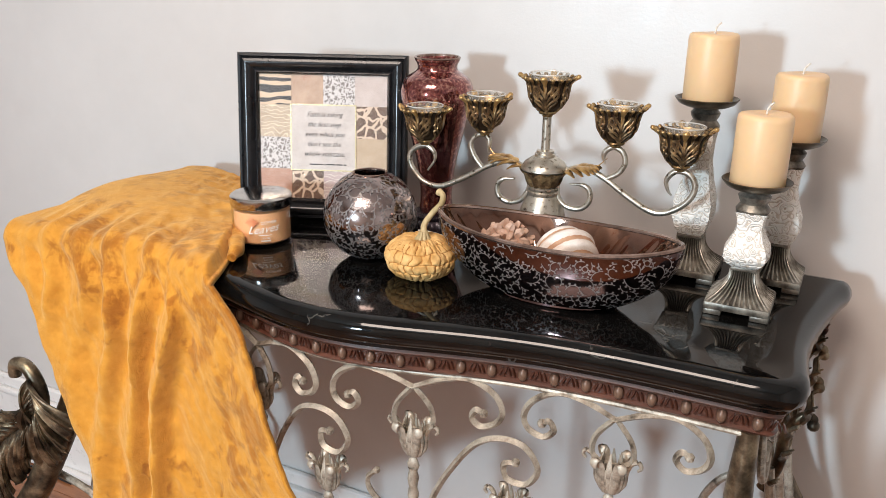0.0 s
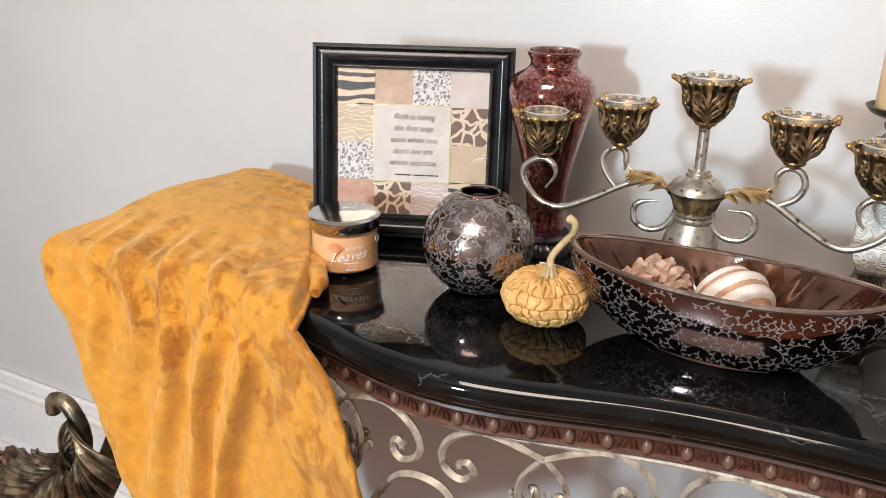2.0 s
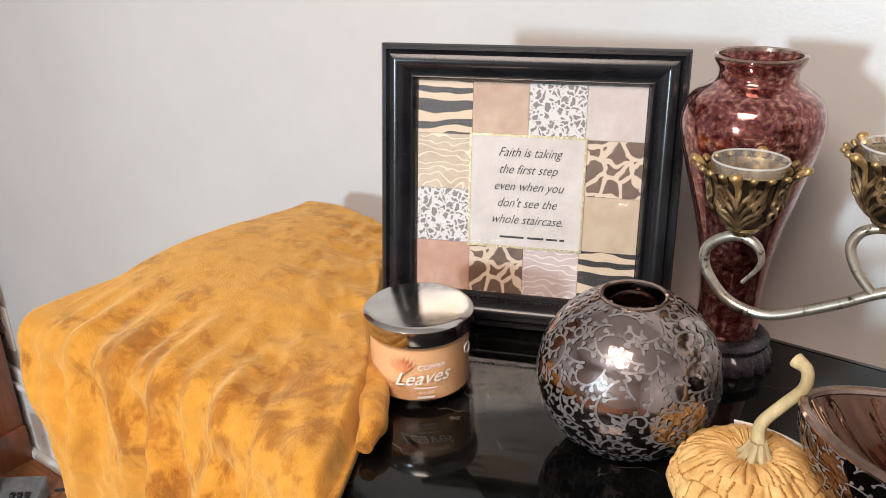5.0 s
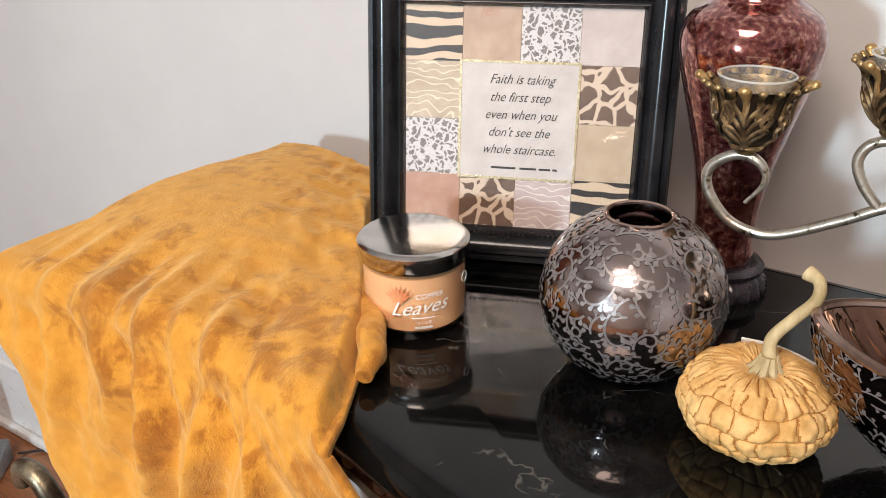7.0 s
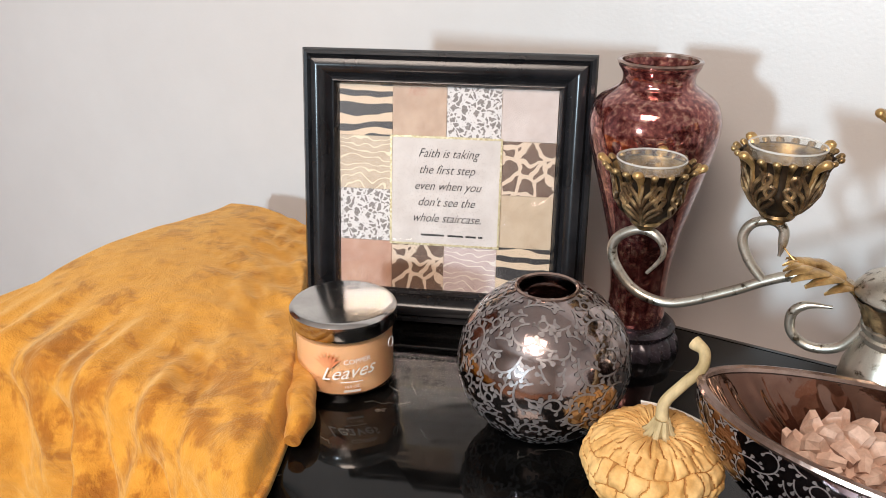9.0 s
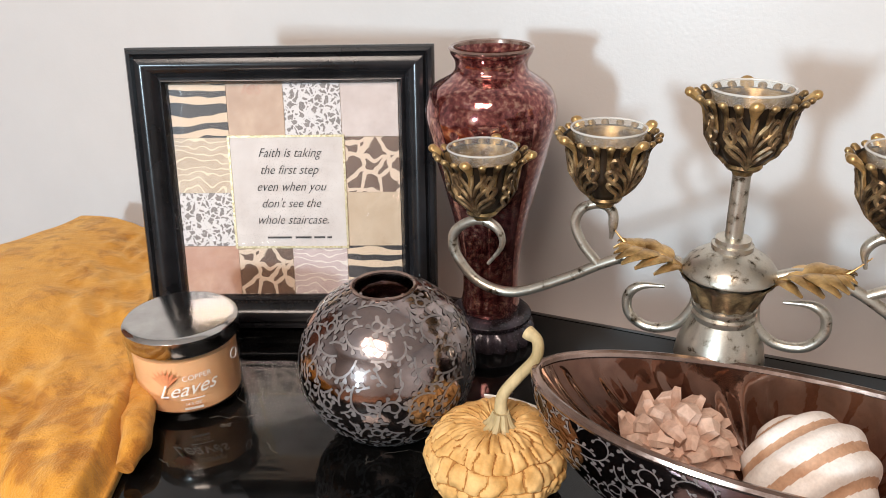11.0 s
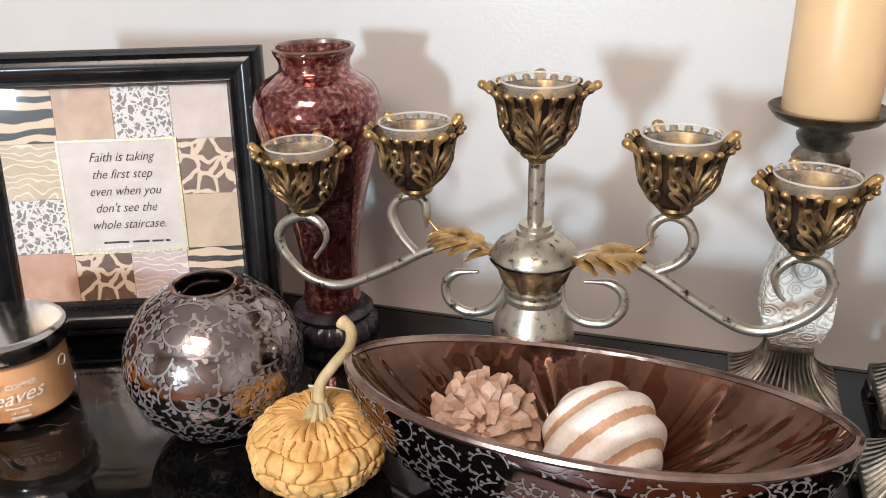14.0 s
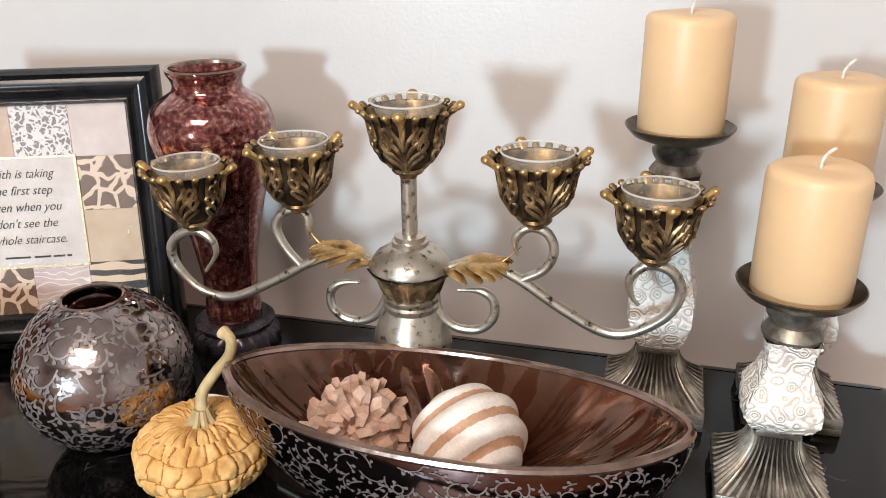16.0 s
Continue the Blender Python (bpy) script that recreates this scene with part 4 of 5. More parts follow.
part("stand", lathe([(0.001, 0.0), (0.040, 0.0), (0.041, 0.003), (0.038, 0.012), (0.034, 0.016), (0.036, 0.018), (0.037, 0.022), (0.034, 0.025), (0.028, 0.026), (0.001, 0.026)], 120, None, (0, 0), flute), M_VASEBASE, vase, "black carved round stand")
vp = spline([(0.025, 0.0265, 0), (0.026, 0.034, 0), (0.0245, 0.05, 0), (0.026, 0.075, 0), (0.031, 0.11, 0), (0.039, 0.145, 0), (0.048, 0.18, 0), (0.0535, 0.205, 0), (0.0535, 0.220, 0), (0.048, 0.234, 0), (0.036, 0.243, 0), (0.030, 0.248, 0), (0.0295, 0.255, 0), (0.033, 0.262, 0), (0.0335, 0.265, 0)], 4)
part("body", lathe([(r, 0.0265 + (z - 0.0265) * 0.97) for r, z in [(0.001, 0.0265)] + [(p.x, p.y) for p in vp] + [(0.031, 0.266), (0.0275, 0.256), (0.028, 0.246), (0.045, 0.225), (0.045, 0.20), (0.02, 0.08), (0.001, 0.06)]], 72), M_VASE, vase)
part("lip", lathe([(0.0335, 0.2572), (0.0345, 0.2588), (0.033, 0.2603), (0.0305, 0.2596), (0.030, 0.2570)], 48), M_RIM, vase)

# ---- pumpkin with its paper tag ----
pump = thing("decorative_pumpkin", (-0.128, -0.318, TOP), "small mustard textured decorative pumpkin with curved dried stem", "pumpkin")


def quilt(u, v):
    """Squarish patches in rows, crowded towards the stem."""
    row = 7.5 * v + 0.7 * noise.noise(Vector((u * 12, v * 5, 8.0)))
    cell = u * 23 + 0.5 * (int(row) % 2) + 0.5 * noise.noise(Vector((u * 30, row, 1.7)))
    gx = abs((cell % 1) - 0.5) * 2
    gz = abs((row % 1) - 0.5) * 2 * (1 if v < 0.72 else 0.4)
    return (1 - gx ** 5) * (1 - 0.75 * gz ** 7)


def pumpkin_skin(u, v):
    a = 2 * math.pi * u
    b = -math.pi / 2 + math.pi * v
    r = 0.0458 * (math.cos(b) ** 0.82 if math.cos(b) > 1e-6 else 0)
    z = 0.0275 + 0.0275 * math.sin(b) - 0.008 * math.exp(-(r / 0.014) ** 2) * (1 if b > 0 else -0.4)
    pad = quilt(u, v)
    bumpy = 0.0020 * pad + 0.0014 * noise.noise(Vector((math.cos(a) * 9, math.sin(a) * 9, v * 14)))
    k = 1 + bumpy / 0.045 + 0.018 * math.cos(9 * a)
    return Vector((r * k * math.cos(a), r * k * math.sin(a), max(0.0, z + bumpy * math.sin(b))))


bm = grid(340, 180, pumpkin_skin, wrap=True)
bm.faces.ensure_lookup_table()
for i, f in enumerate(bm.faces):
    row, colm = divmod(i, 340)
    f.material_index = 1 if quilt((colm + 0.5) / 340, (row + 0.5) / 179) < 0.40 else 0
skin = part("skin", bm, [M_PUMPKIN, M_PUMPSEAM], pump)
stem_line = spline([(0.002, 0.0, 0.044), (0.004, 0.0, 0.056), (0.002, 0.006, 0.070), (0.012, 0.010, 0.086), (0.021, 0.016, 0.098), (0.020, 0.022, 0.107), (0.012, 0.026, 0.110)], 7)
bm = tube(stem_line, lambda t: 0.0038 + 0.0085 * math.exp(-t * 11) + 0.0012 * math.exp(-((t - 1) / 0.08) ** 2), 14)
stem = part("stem", bm, M_STEM, pump, "pale curved dried stem")
for k in range(8):
    a = 2 * math.pi * k / 8
    part("root", tube(spline([(0.0035 + 0.0035 * math.cos(a), 0.0035 * math.sin(a), 0.062), (0.003 + 0.007 * math.cos(a), 0.007 * math.sin(a), 0.053), (0.003 + 0.0125 * math.cos(a), 0.0125 * math.sin(a), 0.0475)], 4), lambda t: 0.0022 + 0.001 * t, 7), M_STEM, stem)
tag = part("paper_tag", grid(12, 6, lambda u, v: Vector((-0.020 + 0.050 * u, 0.034 + 0.010 * u - 0.004 * v, 0.040 + 0.012 * v + 0.004 * math.sin(3 * u) - 0.012 * u))), M_CARD, pump, "white paper price tag")
tag.modifiers.new("thickness", "SOLIDIFY").thickness = 0.0006

# ---- leaf-shaped bowl ----
bowl = thing("boat_bowl", (0.0485, -0.294, TOP), "black lustre boat-shaped bowl with silver vines and copper inside", "bowl", rz=-1)
LX, WY = 0.156, 0.065


def bowl_rim(a):
    c, s = math.cos(a), math.sin(a)
    x = LX * (abs(c) ** 0.92) * (1 if c > 0 else -1)
    y = WY * (abs(s) ** 1.18) * (1 if s > 0 else -1)
    z = 0.079 + 0.014 * (abs(x) / LX) ** 2.2
    y -= 0.014 * (abs(x) / LX) ** 2
    return x, y, z


def bowl_wall(u, v, inner):
    a = 2 * math.pi * u
    x, y, z = bowl_rim(a)
    t = math.sin(v * math.pi / 2) ** 0.78 if not inner else math.sin(v * math.pi / 2) ** 0.9
    k = 0.70 + 0.30 * t
    kx = 0.50 + 0.50 * (math.sin(v * math.pi / 2))
    low = 0.0045 if not inner else 0.010
    th = 0.0 if not inner else 0.0045
    if inner:
        kx, k = kx * v ** 0.35 if v < 1 else kx, k * v ** 0.35 if v < 1 else k
        # shallow throwing ripples run up the inside
        swell = 0.010 * math.sin(math.pi * min(1.0, v * 1.02)) * (math.cos(30 * a + 2.2 * noise.noise(Vector((a * 2, v * 3, 0.7)))) + 0.6 * math.cos(47 * a + 1.0))
        kx, k = kx * (1 + swell), k * (1 + swell)
    zz = low + (z - low) * v ** 1.35
    return Vector((x * kx * (1 - th / LX), y * k * (1 - th / WY), zz))


shape_bm = grid(120, 22, lambda u, v: bowl_wall(u, v, False), wrap=True)
bmesh.ops.recalc_face_normals(shape_bm, faces=shape_bm.faces)
relief = vines(shape_bm, lambda q: 0.010 < q.z and q.z < 0.0765 + 0.014 * (abs(q.x) / LX) ** 2.2, 8, 0.0050, tries=6500, width=0.00052, leaf_size=0.0044)
bowl_body = part("outer_wall", shape_bm, M_BOWLOUT, bowl)
part("vine_relief", relief, M_VINE, bowl_body, "silvery grey vine pattern", False)
part("inner_wall", grid(360, 30, lambda u, v: bowl_wall(u, v, True), wrap=True), M_BOWLIN, bowl, "glossy copper brown glaze inside")
rim_pts = []
for k in range(121):
    x, y, z = bowl_rim(2 * math.pi * k / 120 + 0.0001)
    rim_pts.append(Vector((x * 0.985, y * 0.975, z)))
part("rim", tube(rim_pts, 0.0032, 8, None, 1.0, (0, 0, 1)), M_RIM, bowl, "rubbed copper rim")


bm = lathe([(0.001, 0.0), (0.96, 0.0), (1.0, 0.003), (0.98, 0.007), (0.90, 0.009), (0.001, 0.009)], 64)
for v in bm.verts:
    v.co.x *= LX * 0.52
    v.co.y *= WY * 0.74
part("foot", bm, M_BOWLOUT, bowl)

# ---- wooden rose and shell in the bowl ----
rose = thing("wooden_rose", (-0.016, -0.300, TOP + 0.0115), "dusty pink wooden shaving rose ball lying in bowl", "decorative ball", "balls in the bowl")
core = part("core", blob((0, 0, 0.036), (0.030, 0.030, 0.030), sub=3), M_ROSE, rose)
random.seed(5)
axis = Vector((0.16, -0.74, 0.62)).normalized()
fr_m = axis.to_track_quat("Z", "Y").to_matrix()
petal_rows = ((0.34, 7, 0.0043, 0.018), (0.84, 11, 0.0060, 0.021), (1.34, 14, 0.0062, 0.021), (1.84, 13, 0.0062, 0.021))
for row, (tilt, count, half, length) in enumerate(petal_rows):
    for k in range(count):
        a = 2 * math.pi * (k + 0.5 * (row % 2)) / count + random.uniform(-0.07, 0.07)
        d = Vector((math.sin(tilt) * math.cos(a), math.sin(tilt) * math.sin(a), math.cos(tilt)))
        east = Vector((-math.sin(a), math.cos(a), 0))
        away = east.cross(d)
        twist = random.uniform(0.15, 0.55)
        along = away * math.cos(twist) + east * math.sin(twist)
        across = east * math.cos(twist) - away * math.sin(twist)
        tip_r = 0.0372 + random.uniform(-0.0016, 0.0016)
        slope = random.uniform(0.0015, 0.0045)
        pb = bmesh.new()
        # a thick folded shaving: a sloping top cut square, one long edge higher than the other
        rows = []
        for t, wide, rise in ((-0.5, 0.55, 0.0030), (0.05, 1.0, 0.0012), (0.5, 0.85, -0.0050)):
            c = along * length * t
            lo, hi = d * 0.0235, d * (tip_r + rise)
            rows.append([pb.verts.new(fr_m @ q) for q in (c * 0.7 + lo - across * half * 0.6, c * 0.7 + lo + across * half * 0.6, c + hi + across * half * wide - d * slope, c + hi + across * half * wide * 0.2 + d * 0.0008, c + hi - across * half * wide)])
        for p, q in zip(rows, rows[1:]):
            for m in range(5):
                pb.faces.new((p[m], p[(m + 1) % 5], q[(m + 1) % 5], q[m]))
        pb.faces.new(rows[0][::-1])
        pb.faces.new(rows[-1])
        for v in pb.verts:
            v.co.z += 0.036
        part("petal", pb, M_ROSE, rose, smooth=False)

shell = thing("striped_shell", (0.062, -0.296, TOP + 0.0115), "white and tan striped round shell lying in bowl", "shell", "balls in the bowl")


def shell_skin(u, v, lift=0.0):
    a = 2 * math.pi * u
    b = -math.pi / 2 + math.pi * v
    turns = 5.5
    groove = math.cos(2 * math.pi * (v * turns + u))
    r = 0.0395 + 0.0016 * groove + lift
    p = Vector((r * math.cos(b) * math.cos(a), r * math.cos(b) * math.sin(a), r * 0.92 * math.sin(b)))
    return Matrix.Rotation(radians(-38), 3, "Z") @ (Matrix.Rotation(radians(112), 3, "Y") @ p) + Vector((0, 0, 0.0395))


bm = grid(240, 160, shell_skin, wrap=True)
bm.faces.ensure_lookup_table()
for i, f in enumerate(bm.faces):
    row, colm = divmod(i, 240)
    band = ((row / 159) * 5.5 + colm / 240) % 1
    f.material_index = 1 if 0.33 < band < 0.64 else 0
part("spiral_body", bm, [M_SHELLW, M_SHELLB], shell)
bm = grid(12, 8, lambda u, v: Vector((0.022 + 0.042 * u, -0.018 - 0.010 * v * (1 - u), 0.020 + 0.012 * v - 0.004 * u)))
lip = part("lip", bm, M_SHELLW, shell)
lip.modifiers.new("thickness", "SOLIDIFY").thickness = 0.003

# ---- candelabra ----
candel = thing("candelabra", (-0.003, -0.208, TOP), "aged silver five-cup candelabra with gold leaf cups", "candelabra")
body = part("body", lathe([(0.001, 0.0), (0.027, 0.0), (0.028, 0.004), (0.025, 0.009), (0.016, 0.014), (0.013, 0.024), (0.014, 0.036), (0.022, 0.048), (0.0285, 0.060), (0.0305, 0.072), (0.0290, 0.082), (0.0240, 0.095), (0.0205, 0.102),
                           (0.0215, 0.104), (0.0215, 0.1065), (0.0200, 0.108), (0.0215, 0.110), (0.0215, 0.113), (0.019, 0.1145), (0.019, 0.118), (0.023, 0.130), (0.0275, 0.1335), (0.031, 0.1365), (0.031, 0.139), (0.026, 0.146),
                           (0.017, 0.152), (0.0135, 0.1535), (0.0135, 0.157), (0.0115, 0.1575), (0.0115, 0.161), (0.007, 0.162), (0.001, 0.162)], 56), M_SILVER, candel, "speckled silver turned body")
part("column", lathe([(0.0058, 0.160), (0.0058, 0.212), (0.001, 0.212)], 20), M_SILVER, candel)


def collar_shape(a, r, z):
    k = 0.5 + 0.5 * math.cos(14 * a)
    return r * (1 + 0.10 * k), z + 0.003 * k * (1 if z > 0.125 else 0)


part("leaf_collar", lathe([(0.0195, 0.1145), (0.0215, 0.119), (0.0245, 0.126), (0.0285, 0.1325), (0.030, 0.1335), (0.0285, 0.1305)], 112, None, (0, 0), collar_shape), M_GOLD, candel, "antique gold ring of leaves")
ARMS_R = [(0.0185, 0.119), (0.024, 0.133), (0.041, 0.142), (0.061, 0.142), (0.083, 0.133), (0.113, 0.114), (0.140, 0.100), (0.159, 0.099), (0.179, 0.110), (0.191, 0.124), (0.194, 0.139), (0.187, 0.151), (0.174, 0.155), (0.165, 0.151), (0.159, 0.141), (0.162, 0.129), (0.167, 0.123)]
S_R = [(0.083, 0.133), (0.099, 0.143), (0.106, 0.157), (0.102, 0.170), (0.092, 0.175), (0.083, 0.172), (0.078, 0.164), (0.080, 0.152)]
LOW_R = [(0.0185, 0.121), (0.021, 0.101), (0.034, 0.089), (0.052, 0.089), (0.063, 0.100), (0.063, 0.114), (0.054, 0.121), (0.036, 0.120)]
ARMS_L = [(-0.0185, 0.119), (-0.030, 0.135), (-0.050, 0.141), (-0.071, 0.135), (-0.089, 0.126), (-0.112, 0.112), (-0.151, 0.093), (-0.180, 0.096), (-0.198, 0.114), (-0.202, 0.130), (-0.195, 0.141), (-0.180, 0.148), (-0.166, 0.143), (-0.162, 0.130), (-0.173, 0.113)]
S_L = [(-0.089, 0.127), (-0.101, 0.141), (-0.107, 0.156), (-0.102, 0.168), (-0.089, 0.173), (-0.081, 0.168), (-0.080, 0.157), (-0.081, 0.148)]
LOW_L = [(-0.0185, 0.121), (-0.021, 0.105), (-0.032, 0.089), (-0.050, 0.084), (-0.064, 0.092), (-0.066, 0.106), (-0.058, 0.115), (-0.041, 0.118)]
for s, arm_set in ((1, (ARMS_R, S_R, LOW_R)), (-1, (ARMS_L, S_L, LOW_L))):
    for pts, rad in zip(arm_set, (0.0039, 0.0036, 0.0036)):
        path = spline([(x, 0, z) for x, z in pts], 8)
        part("arm", tube(path, lambda t, rad=rad: rad * (1.0 - 0.65 * smooth01((t - 0.80) / 0.2)), 12), M_SILVER, candel)
    # gold leaf lying along the root of the arm: a ribbed blade with split, curling fingers
    lf = spline([(s * 0.026, -0.004, 0.133), (s * 0.042, -0.006, 0.143), (s * 0.058, -0.006, 0.146), (s * 0.070, -0.003, 0.148), (s * 0.083, 0.0, 0.160)], 6)
    bm = tube(lf, lambda t: 0.0026 * (1 - 0.85 * t), 8, None, 1.2)
    for j in range(6):
        root = lf[2 + 3 * j]
        for side_y in (1, -1):
            long_k = (0.9, 1.15, 1.2, 1.0, 0.75, 0.5)[j]
            finger = spline([root, root + Vector((s * 0.0040, side_y * 0.0060, 0.0022)) * long_k, root + Vector((s * 0.0105, side_y * 0.0115, 0.0010)) * long_k, root + Vector((s * 0.0170, side_y * 0.0135, -0.0035)) * long_k], 4)
            tube(finger, lambda t, long_k=long_k: 0.0050 * long_k * (0.45 + 0.75 * math.sin(math.pi * min(1, 0.12 + t * 0.88))), 8, bm, 0.30, (0, 0, 1))
            tube([q + Vector((0, 0, 0.0009)) for q in finger], lambda t: 0.0008 * (1 - 0.6 * t), 5, bm)
    part("gold_leaf", bm, M_GOLDTIP, candel, "bright gold curling leaf")


def cup_radius(v):
    return float(np.interp(v, (0, 0.08, 0.2, 0.45, 0.75, 0.9, 1.0), (0.0100, 0.0112, 0.0178, 0.0250, 0.0272, 0.0292, 0.0318)))


def on_cup(a, v, lift=0.0):
    r = cup_radius(v) + lift
    return Vector((r * math.cos(a), r * math.sin(a), 0.047 * v))


def cup_body():
    def skin(u, v):
        a = 2 * math.pi * u
        return on_cup(a, v, 0.0006 * math.cos(16 * a) * smooth01((v - 0.15) / 0.2) + 0.0006 * noise.noise(Vector((math.cos(a) * 5, math.sin(a) * 5, v * 7))))
    return grid(96, 20, skin, wrap=True)


def cup_leaf():
    """One of four acanthus leaves that clasp the cup: a midrib with looping side veins."""
    bm = bmesh.new()
    tube([on_cup(0.02 * math.sin(9 * v), v, 0.0012) for v in (0.06 + 0.80 * k / 12 for k in range(13))], lambda t: 0.0019 - 0.0006 * t, 7, bm)
    for s in (1, -1):
        for j, (v0, v1, reach) in enumerate(((0.05, 0.40, 0.62), (0.16, 0.58, 0.66), (0.30, 0.76, 0.56), (0.46, 0.84, 0.34))):
            pts = [(0.02 * s, v0), (0.35 * reach * s, v0 + 0.42 * (v1 - v0)), (0.80 * reach * s, v0 + 0.72 * (v1 - v0)), (reach * s, v1), (0.78 * reach * s, v1 + 0.05)]
            if j in (1, 2):
                pts += [(0.62 * reach * s, v1 - 0.05), (0.72 * reach * s, v1 - 0.12)]
            line = [on_cup(p.x, p.y, 0.0009) for p in spline([(a, v, 0) for a, v in pts], 4)]
            tube(line, lambda t: 0.0014 + 0.0005 * math.sin(math.pi * t), 6, bm)
    return bm


def cup_tip(big):
    """A leaf end: a rounded rib that runs up the flare and curls out into a blunt tip."""
    out = 0.0062 if big else 0.0030
    line = [on_cup(0, 0.58, 0.0004), on_cup(0, 0.76, 0.0010), on_cup(0, 0.90, 0.0014), on_cup(0, 1.0, 0.0014 + 0.3 * out), on_cup(0, 1.06 if big else 1.02, 0.0010 + out)]
    wide = 0.0046 if big else 0.0031
    bm = tube(spline(line, 4), lambda t: 0.0017 + (wide - 0.0017) * smooth01((t - 0.25) / 0.6), 9, None, 0.62, (1, 0, 0.4))
    blob(line[-1], (wide * 0.80, wide * 1.0, wide * 0.72), bm, Matrix.Rotation(radians(-20), 3, "Y"))
    return bm


def flutes(a, r, h):
    return r * (1 + 0.012 * math.cos(18 * a)), h


# the cup body is darker than the leaves and tips laid over it
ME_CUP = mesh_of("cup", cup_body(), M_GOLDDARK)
ME_LEAF = mesh_of("leaf", cup_leaf(), M_GOLD)
ME_TIP = {big: mesh_of("leaf_tip", cup_tip(big), M_GOLDTIP if big else M_GOLDRIB) for big in (True, False)}
ME_INSIDE = mesh_of("inside", lathe([(0.001, 0.004), (0.012, 0.006), (0.0205, 0.018), (0.0240, 0.033), (0.0295, 0.0465), (0.023, 0.030), (0.001, 0.010)], 48), M_GOLDRIB)
ME_SOCKET = mesh_of("socket", lathe([(0.001, -0.005), (0.0065, -0.005), (0.0075, -0.002), (0.0110, -0.001), (0.0125, 0.001), (0.0115, 0.003), (0.001, 0.003)], 28), M_GOLDRIB)
ME_LINER = mesh_of("glass_liner", lathe([(0.001, 0.020), (0.016, 0.020), (0.0210, 0.034), (0.0246, 0.0465), (0.0268, 0.0528), (0.0255, 0.0528), (0.0233, 0.0465), (0.0197, 0.034), (0.0148, 0.0225), (0.001, 0.0222)], 72, None, (0, 0), flutes), M_CUPGLASS)
ME_RIMGLASS = mesh_of("rim", tube([Vector((0.0264 * math.cos(a), 0.0264 * math.sin(a), 0.0531)) for a in (2 * math.pi * k / 64 for k in range(65))], 0.0008, 8, None, 1.0, (0, 0, 1)), M_RIMGLASS)


def cup(x, z, turn):
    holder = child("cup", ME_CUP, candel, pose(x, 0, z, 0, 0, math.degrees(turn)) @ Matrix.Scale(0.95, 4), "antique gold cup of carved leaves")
    for k in range(4):
        child("leaf", ME_LEAF, holder, pose(0, 0, 0, 0, 0, 90 * k))
    for k in range(20):
        child("leaf_tip", ME_TIP[k % 5 == 0], holder, pose(0, 0, 0, 0, 0, 18 * k + 2.5 * math.sin(7 * k)))
    child("inside", ME_INSIDE, holder, pose(0, 0, 0))
    child("socket", ME_SOCKET, holder, pose(0, 0, 0))
    for name, mesh, label in (("glass_liner", ME_LINER, "clear fluted glass votive liner"), ("rim", ME_RIMGLASS, "bright glass rim of the votive liner")):
        child(name, mesh, holder, pose(0, 0, 0), label).visible_shadow = False


cup(0.0, 0.210, 0.2)
cup(0.092, 0.180, 0.5)
cup(-0.087, 0.177, 0.9)
cup(0.174, 0.160, 0.3)
cup(-0.178, 0.154, 0.1)


